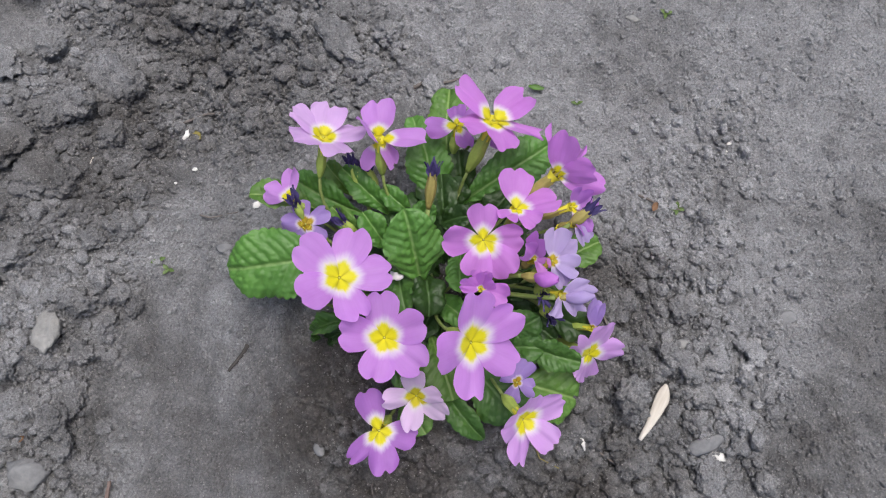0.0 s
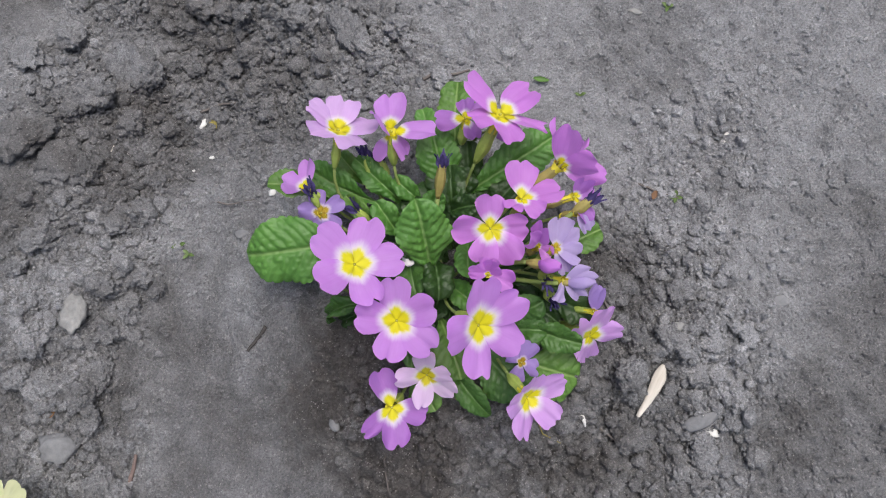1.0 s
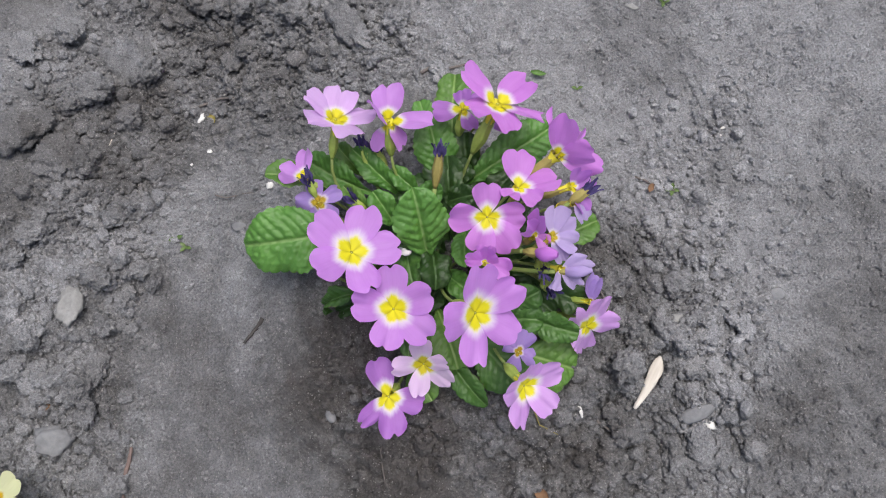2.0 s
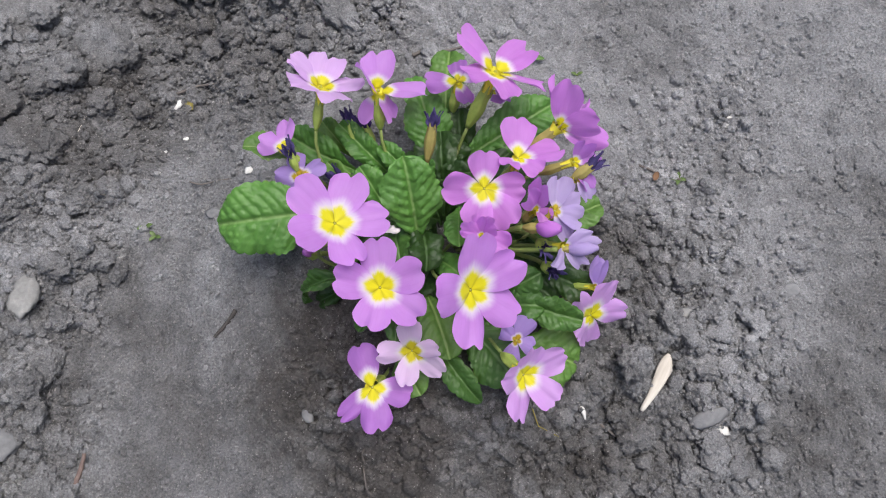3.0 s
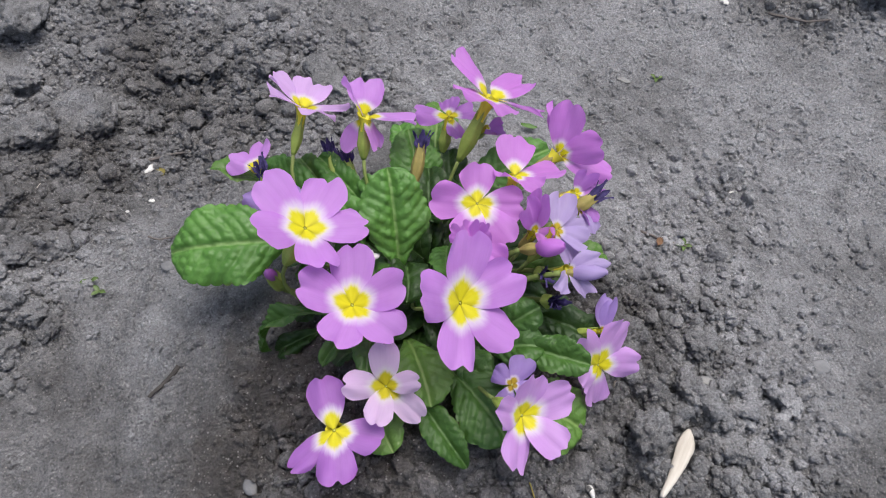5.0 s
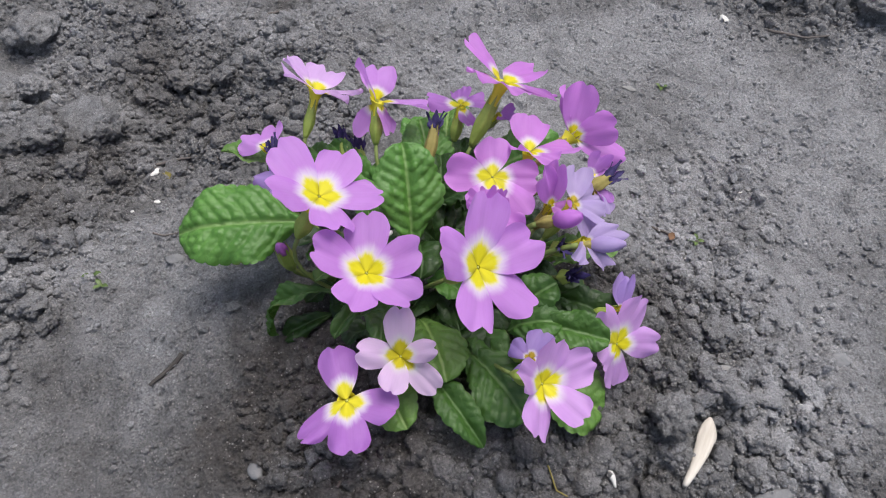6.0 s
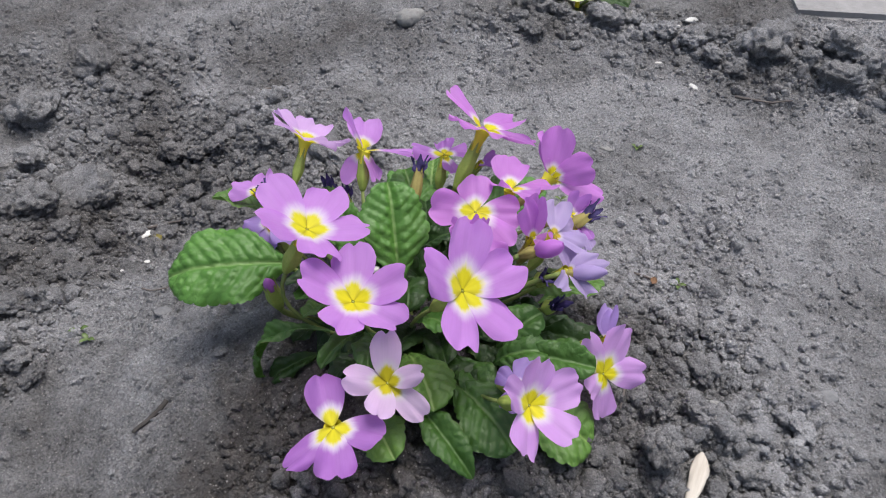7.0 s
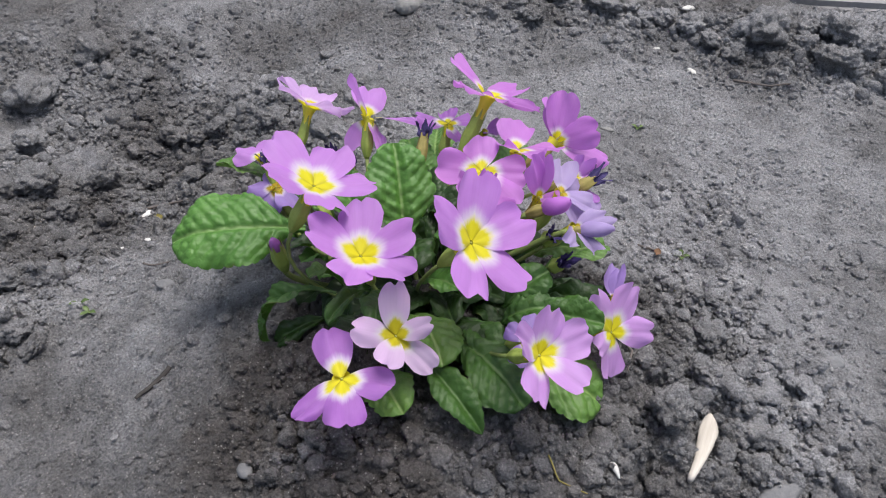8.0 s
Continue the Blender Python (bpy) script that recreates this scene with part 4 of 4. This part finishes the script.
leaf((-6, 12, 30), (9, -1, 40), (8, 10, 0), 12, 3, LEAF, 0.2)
leaf((8, -4, 28), (21, -24, 30), (12, 8, 0), 14, 4, LEAF_SHADED, 0.15, 1.4)
leaf((36, 6, 30), (59, -5, 31), (6, 13, 3), 14, 4, LEAF_DARK_SHADE, 0.25, 1.6)
leaf((34, 14, 26), (52, 2, 24), (8, 12, 0), 15, 3, LEAF_DARK_SHADE, 0.2)
leaf((28, 4, 26), (44, -8, 30), (8, 12, 0), 14, 4, LEAF_DARK_SHADE, 0.2)
leaf((30, 20, 34), (50, 14, 44), (4, 12, 3), 11, 3, LEAF_YOUNG, 0.2)
leaf((-48, 34, 30), (-62, 34, 40), (1, 10, 3), 10, 3, LEAF)
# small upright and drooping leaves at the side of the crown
leaf((-33, 2, 37), (-60, -4, 18), (-1, 8, -2), 9.5, 9.5, LEAF_SHADED, 0.55, 2.0, 1.2, 0.8, "drooping green leaf with a folded, wavy edge", 0.5)
leaf((-36, 4, 22), (-57, -5, 17), (-5, 9, 3), 8.5, 4, LEAF_DARK_SHADE, 0.25, 1.6, 1.1, 0.8)
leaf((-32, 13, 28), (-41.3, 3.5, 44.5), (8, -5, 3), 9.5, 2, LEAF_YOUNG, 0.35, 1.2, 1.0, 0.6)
leaf((-21, -4, 44), (-32.5, -22.5, 50), (9, -6, 1), 6.5, 3, LEAF_SHADED, 0.5, 0.8, 0.8, 0.6)
leaf((-16, -6, 46), (-17.5, -27, 55), (9, 0, 2), 10, 2.5, LEAF_SHADED, 0.30, 0.8, 0.8, 0.4)
leaf((-38, 22, 30), (-46, 13.5, 39.5), (6, -6, 2), 8, 2, LEAF, 0.3, 1.2)
leaf((-30, 24, 30), (-50, 18, 42), (3, -9, 3), 10, 3, LEAF_DARK_SHADE, 0.3, 1.4)
leaf((-34, 10, 26), (-47, 2, 30), (6, -9, 3), 10, 3, LEAF_DARK_SHADE, 0.3, 1.2)
leaf((-22, -8, 28), (-31, -16, 34), (8, -7, 3), 10, 3, LEAF_DARK_SHADE, 0.3, 1.2)
# small leaves deep in the crown, in the green that carries the crown's shade
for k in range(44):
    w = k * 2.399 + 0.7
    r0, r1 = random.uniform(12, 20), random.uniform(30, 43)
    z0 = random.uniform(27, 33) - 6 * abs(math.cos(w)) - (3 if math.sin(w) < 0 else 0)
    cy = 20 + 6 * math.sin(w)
    leaf((r0 * math.cos(w), cy + r0 * math.sin(w), z0), (r1 * math.cos(w), cy + r1 * math.sin(w), z0 + random.uniform(0, 4 if math.sin(w) < 0 else 9)), (-math.sin(w), math.cos(w), random.uniform(-0.3, 0.3)), random.uniform(13, 18), 4, LEAF_DARK_SHADE, 0.25, 1.4)
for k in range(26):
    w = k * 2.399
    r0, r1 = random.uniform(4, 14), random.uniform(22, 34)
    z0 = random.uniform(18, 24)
    leaf((r0 * math.cos(w), 18 + r0 * math.sin(w), z0), (r1 * math.cos(w), 18 + r1 * math.sin(w), z0 + random.uniform(4, 13)), (-math.sin(w), math.cos(w), random.uniform(-0.3, 0.3)), random.uniform(10, 15), 3, LEAF_DARK_SHADE, 0.25, 1.4)


# ---- litter on the bed ----
def bark_chip():
    """A split, sun-bleached piece of wood, pointed at one end."""
    bm = bmesh.new()
    n = 15
    prev = None
    for i in range(n):
        s = i / (n - 1)
        w = 0.0011 + 0.0021 * min(1.0, s / 0.7) ** 1.4
        w *= math.sqrt(max(0.04, 1 - (max(0.0, s - 0.70) / 0.31) ** 1.5)) * (1 if s > 0.06 else 0.8)
        h = 0.0021 * (1 - 0.35 * s)
        y = (s - 0.5) * 0.0268
        bow = 0.0012 * math.sin(s * 3.0)
        ring = []
        for k in range(10):
            a = 2 * math.pi * k / 10
            r = 1 + 0.16 * noise.noise(Vector((math.cos(a) * 1.5, math.sin(a) * 1.5, s * 5)))
            ring.append(bm.verts.new((bow + w * math.cos(a) * r, y, h * math.sin(a) * r * (0.55 if math.sin(a) > 0 else 1.0))))
        if prev:
            for k in range(10):
                bm.faces.new((prev[k], prev[(k + 1) % 10], ring[(k + 1) % 10], ring[k]))
        else:
            bm.faces.new(ring[::-1])
        prev = ring
    bm.faces.new(prev)
    me = bpy.data.meshes.new("wood_chip")
    bm.to_mesh(me)
    bm.free()
    me.polygons.foreach_set("use_smooth", [True] * len(me.polygons))
    return me


chip = thing("wood_chip", (0.0868, -0.0378, max(ground_at(0.0868, -0.0378), ground_at(0.082, -0.047), ground_at(0.091, -0.029)) + 0.0026), "pale sun-bleached splinter of wood lying on the soil", "wood chip", me=bark_chip(), material=WOOD)
chip.rotation_euler = (radians(2), radians(-6), radians(-29))


def lump(name, x, y, r, material, label, category, stretch=(1, 1, 0.7), turn=0.0, seed=1, rough=0.25, sink=0.3, group="", detail=2):
    me = rock(name, seed, rough, (1, 1, 1), detail)
    ob = thing(name, (x, y, ground_at(x, y) + r * stretch[2] * (1 - 2 * sink)), label, category, group, me, material)
    ob.scale, ob.rotation_euler = (r * stretch[0], r * stretch[1], r * stretch[2]), (random.uniform(-0.2, 0.2), random.uniform(-0.2, 0.2), radians(turn))
    return ob


lump("stone", -0.198, 0.004, 0.0078, STONE, "pale flat stone half sunk in the soil", "stone", (0.85, 1.3, 0.6), 10, 4, 0.45, 0.2, detail=3)
lump("stone", -0.0146, 0.290, 0.0075, STONE, "pale brownish pebble at the back of the bed", "stone", (1.3, 0.9, 0.7), 15, 5, detail=3)
lump("stone", -0.058, -0.0515, 0.0028, SLATE, "small light grey pebble on smooth soil", "stone", (0.8, 1.2, 0.6), 40, 6)
lump("stone", 0.0932, 0.1563, 0.0023, STONE, "small grey pebble on smooth dry soil", "stone", (1.5, 0.8, 0.4), -20, 12, 0.4, 0.38)
lump("stone", 0.1005, -0.0092, 0.0030, STONE, "small pale pebble on crumbly soil", "stone", (1.5, 0.8, 0.7), 5, 7)
lump("stone", 0.152, 0.003, 0.0040, SLATE, "dark blue-grey stone flush with the soil", "stone", (1.3, 0.85, 0.35), 10, 8, 0.5, 0.42)
lump("stone", 0.110, -0.052, 0.0055, SLATE, "dark flat stone beside a white fragment", "stone", (1.4, 0.7, 0.4), 20, 9, 0.5, 0.40)
lump("stone", -0.112, 0.043, 0.0031, SLATE, "blue-grey pebble beside the large leaf", "stone", (1.3, 0.8, 0.4), -5, 10, 0.4, 0.35)
lump("stone", -0.202, -0.062, 0.0075, SLATE, "smooth dark grey stone among clods", "stone", (1.35, 1.0, 0.7), 10, 11, 0.4, 0.2, detail=3)
for x, y, r, sx, sy, turn, seed in ((0.1155, -0.0578, 0.0026, 1.4, 0.8, -15, 1), (-0.0955, 0.0635, 0.0018, 1.2, 1.0, 30, 2), (0.1336, 0.0835, 0.0013, 1, 1, 0, 3), (0.1346, 0.0877, 0.0011, 1.3, 0.8, 40, 4), (-0.1445, 0.111, 0.0021, 0.7, 1.3, -20, 5), (-0.138, 0.091, 0.0012, 1.2, 0.8, 10, 6), (-0.147, 0.083, 0.0009, 1.2, 0.8, 10, 11), (0.157, 0.2205, 0.0023, 0.9, 1.3, 20, 7), (0.141, 0.245, 0.0018, 1.4, 0.8, 0, 8), (0.157, 0.283, 0.0036, 1.5, 0.8, 15, 9), (0.173, 0.294, 0.0036, 1.7, 0.6, 25, 10)):
    lump("shell_fragment", x, y, r, SHELL, "small white shell or plaster fragment on the soil", "fragment", (sx, sy, 0.45), turn, seed, 0.75, 0.1, "white fragments")
frag = lump("shell_fragment", -0.0195, 0.017, 0.0020, SHELL, "white fragment caught between the leaves", "fragment", (1.2, 0.9, 0.6), 0, 12, 0.8, 0.1, "white fragments")
frag.location.z = 0.0505
splinter = thing("white_splinter", (0.0545, -0.0505, ground_at(0.0545, -0.0505) + 0.0012), "thin white curved splinter on the soil", "fragment", me=tube("white_splinter", bent(V(-0.8, 2.6, 0), V(0.3, 1.4, 0.4), V(0.9, -2.8, 0)), [0.0004, 0.0007, 0.0009, 0.001, 0.001, 0.001, 0.0009, 0.0007, 0.0005, 0.0003]), material=SHELL)


def twig(points, radius, material, label, name="twig", lift=0.8):
    """A thin stick that follows the ground; points are x, y in millimetres."""
    line = []
    pts = [Vector((x * 0.001, y * 0.001, 0)) for x, y in points]
    for a, b in zip(pts, pts[1:]):
        for k in range(6):
            line.append(a.lerp(b, k / 6))
    line.append(pts[-1])
    o = line[0].copy()
    o.z = ground_at(o.x, o.y)
    zs = [max(ground_at(p.x, p.y), sum(ground_at(q.x, q.y) for q in line) / len(line)) for p in line]
    zs = [sum(zs[max(0, i - 3):i + 4]) / len(zs[max(0, i - 3):i + 4]) for i in range(len(zs))]
    full = [Vector((p.x, p.y, z + radius * lift)) + Vector((noise.noise(p * 200), noise.noise(p * 200 + Vector((9, 9, 9))), 0)) * radius * 0.6 - o for p, z in zip(line, zs)]
    rad = [radius * (1.0 - 0.45 * i / len(full)) * (1 + 0.15 * noise.noise(p * 700)) for i, p in enumerate(full)]
    return thing(name, o, label, "twig", me=tube(name, full, rad, 8), material=material)


twig([(-166, -92), (-165, -80), (-163, -66)], 0.0015, RED_BARK, "brown dry stick lying on the soil")
twig([(-95, -5), (-98, -9), (-101, -13), (-104, -17)], 0.0012, DARK_BARK, "short dark twig half sunk in smooth soil", lift=0.1)
twig([(-17, 119), (-10, 123), (-2, 121), (7, 123)], 0.0010, BARK, "thin dry twig behind the plant")
twig([(-128, 62), (-122, 60), (-106, 62)], 0.0005, BARK, "thin dark root fragment on the soil")
twig([(-148, 120), (-136, 124), (-122, 123)], 0.0008, BARK, "thin dark root fragment on the soil")
twig([(88, 62), (98, 57), (112, 52)], 0.0006, BARK, "thin brown root fragment on the soil")
twig([(-30, -56), (-34, -66), (-32, -80)], 0.0005, BARK, "fine pale root on the soil", "root")
twig([(62, -54), (70, -60), (78, -62)], 0.0005, BARK, "fine pale root on the soil", "root")
twig([(56, 8), (66, 6), (70, -4), (66, -14)], 0.0006, BARK, "fine dark root at the foot of the plant", "root")
twig([(32, -44), (36, -56), (44, -60)], 0.0003, CALYX_TAN, "fine straw-coloured root under a leaf", "root")
twig([(-111, 243), (-104, 246), (-97, 245)], 0.0008, BARK, "short straw-coloured stem on the soil")
twig([(180, 212), (200, 205), (214, 204)], 0.0008, BARK, "grey dry stick among clods")
twig([(-196, 95), (-193, 104), (-188, 110)], 0.0004, WOOD, "thin pale straw on the soil", "straw")


def scrap(x, y, length, width, turn, material, label, name="leaf_scrap", lift=0.002):
    """A small curled piece of leaf."""
    rows, uv = [], []
    for i in range(9):
        s = i / 8
        w = width * math.sin(math.pi * (0.08 + 0.88 * s)) ** 0.8 * 0.5
        rows.append([Vector(((s - 0.5) * length, v * w, 0.25 * width * v * v + 0.3 * width * (s - 0.5) ** 2 * 2 + 0.06 * width * math.sin(9 * s + 3 * v))) for v in (-1, -0.6, -0.2, 0.2, 0.6, 1)])
        uv.append([(s * 4 + abs(v) * 0.3, abs(v)) for v in (-1, -0.6, -0.2, 0.2, 0.6, 1)])
    ob = thing(name, (x, y, ground_at(x, y) + lift), label, "leaf", me=sheet(name, rows, {"vein": uv}), material=material)
    ob.rotation_euler = (random.uniform(-0.3, 0.3), random.uniform(-0.3, 0.3), radians(turn))
    return ob


scrap(0.0365, -0.0870, 0.007, 0.005, -30, RUST_LEAF, "small rust-brown dead leaf scrap on the soil")
scrap(-0.1395, 0.1115, 0.006, 0.0045, -50, CALYX_TAN, "small tan dead leaf scrap on the soil")
scrap(0.095, 0.0555, 0.005, 0.003, 60, RUST_LEAF, "small tan dead leaf scrap on the soil")
scrap(-0.207, -0.046, 0.006, 0.004, 20, RUST_LEAF, "small reddish dead leaf scrap among clods")
scrap(0.0425, 0.1165, 0.008, 0.003, -8, LEAF_YOUNG, "narrow pale green leaf scrap on the soil")


def seedling(x, y, size, label, blades=3):
    root = thing("weed_seedling", (x, y, ground_at(x, y)), label, "weed", "weed seedlings")
    for k in range(blades):
        w = 6.28 * k / blades + random.uniform(-0.4, 0.4)
        rows, uv = [], []
        for i in range(8):
            s = i / 7
            hw = size * 0.28 * math.sin(math.pi * (0.1 + 0.86 * s))
            c = Vector((math.cos(w), math.sin(w), 0)) * size * s + Vector((0, 0, size * (0.25 + 0.35 * math.sin(2.2 * s))))
            sd = Vector((-math.sin(w), math.cos(w), 0))
            rows.append([c + sd * hw * v + Vector((0, 0, 0.1 * size * v * v)) for v in (-1, -0.4, 0.4, 1)])
            uv.append([(s * 3, abs(v)) for v in (-1, -0.4, 0.4, 1)])
        part("leaf", sheet("leaf", rows, {"vein": uv}), WEED, root)
    part("stem", tube("stem", [Vector((0, 0, -0.001)), Vector((0.0002, 0, size * 0.15)), Vector((0, 0, size * 0.3))], [0.0004] * 3, 6), STALK, root)


seedling(-0.1478, 0.0392, 0.0040, "tiny green weed seedling in bare soil", 2)
seedling(-0.1425, 0.0345, 0.0036, "tiny green weed seedling in bare soil", 3)
seedling(0.1056, 0.0545, 0.0034, "tiny green weed seedling beside a root", 4)
seedling(0.110, 0.158, 0.0035, "tiny green weed seedling in bare soil", 3)
seedling(0.062, 0.1085, 0.003, "tiny green weed seedling in bare soil", 2)


# ---- neighbours at the edges of the bed ----
def neighbour(x, y, blooms, foliage, label):
    """A cream primrose, of which only a corner is seen."""
    root = thing("cream_primrose", (x, y, ground_at(x, y)), label, "plant")
    for bx, by, bz in blooms:
        c = V(bx, by, bz)
        body = part("flower", cup_mesh(Vector((0, 0, 1)), V(0, 0, -10)), TUBE, root, "cream-yellow primrose flower with an orange eye", c)
        for k in range(5):
            w = 1.2566 * k + bx
            part("petal", petal_sheet(V(15 * math.cos(w), 15 * math.sin(w), 3), Vector((0, 0, 1)), 0.0135, 0.08, 0.0006, 1), CREAM, body)
        part("stalk", tube("stalk", bent(V(0, 0, -8), V(0, 0, -18), -c), [0.0011] * 10), STALK, body)
    for (ax, ay, az), (tx, ty, tz), w in foliage:
        lf = leaf((0, 0, 0), (tx - ax, ty - ay, tz - az), (-(ty - ay), tx - ax, 0), w, 4, LEAF_DARK_SHADE)
        lf.parent, lf.location = root, V(ax, ay, az)


neighbour(-0.245, -0.118, [(36, 31, 34), (-14, -16, 40)], [((0, 0, 6), (-45, 10, 20), 24), ((0, 0, 6), (-12, 40, 16), 22), ((0, 0, 6), (-20, -40, 20), 24)], "cream-yellow primrose beside the bed, only its rim in view")
neighbour(0.100, 0.312, [(-2, -6, 12), (26, 12, 30)], [((0, 0, 6), (-40, -6, 16), 24), ((0, 0, 6), (28, -24, 12), 20), ((0, 0, 6), (40, 20, 18), 24), ((0, 0, 6), (-14, 38, 18), 22)], "cream-yellow primrose with dark leaves at the back of the bed")


def kerb():
    """A low concrete edging of slabs with open joints."""
    root = thing("garden_edging", (0.378, 0.356, -0.027), "low grey concrete garden edging behind the bed", "kerb")
    for k in range(3):
        bm = bmesh.new()
        bmesh.ops.create_cube(bm, size=1.0)
        bmesh.ops.scale(bm, vec=(0.118, 0.12, 0.05), verts=bm.verts)
        bmesh.ops.bevel(bm, geom=bm.edges[:], offset=0.004, segments=2, affect="EDGES")
        me = bpy.data.meshes.new("slab")
        bm.to_mesh(me)
        bm.free()
        part("slab", me, CONCRETE, root, at=((k - 0.5) * 0.122, 0.004 * k, -0.006))
    root.rotation_euler = (0, 0, radians(-8))


kerb()
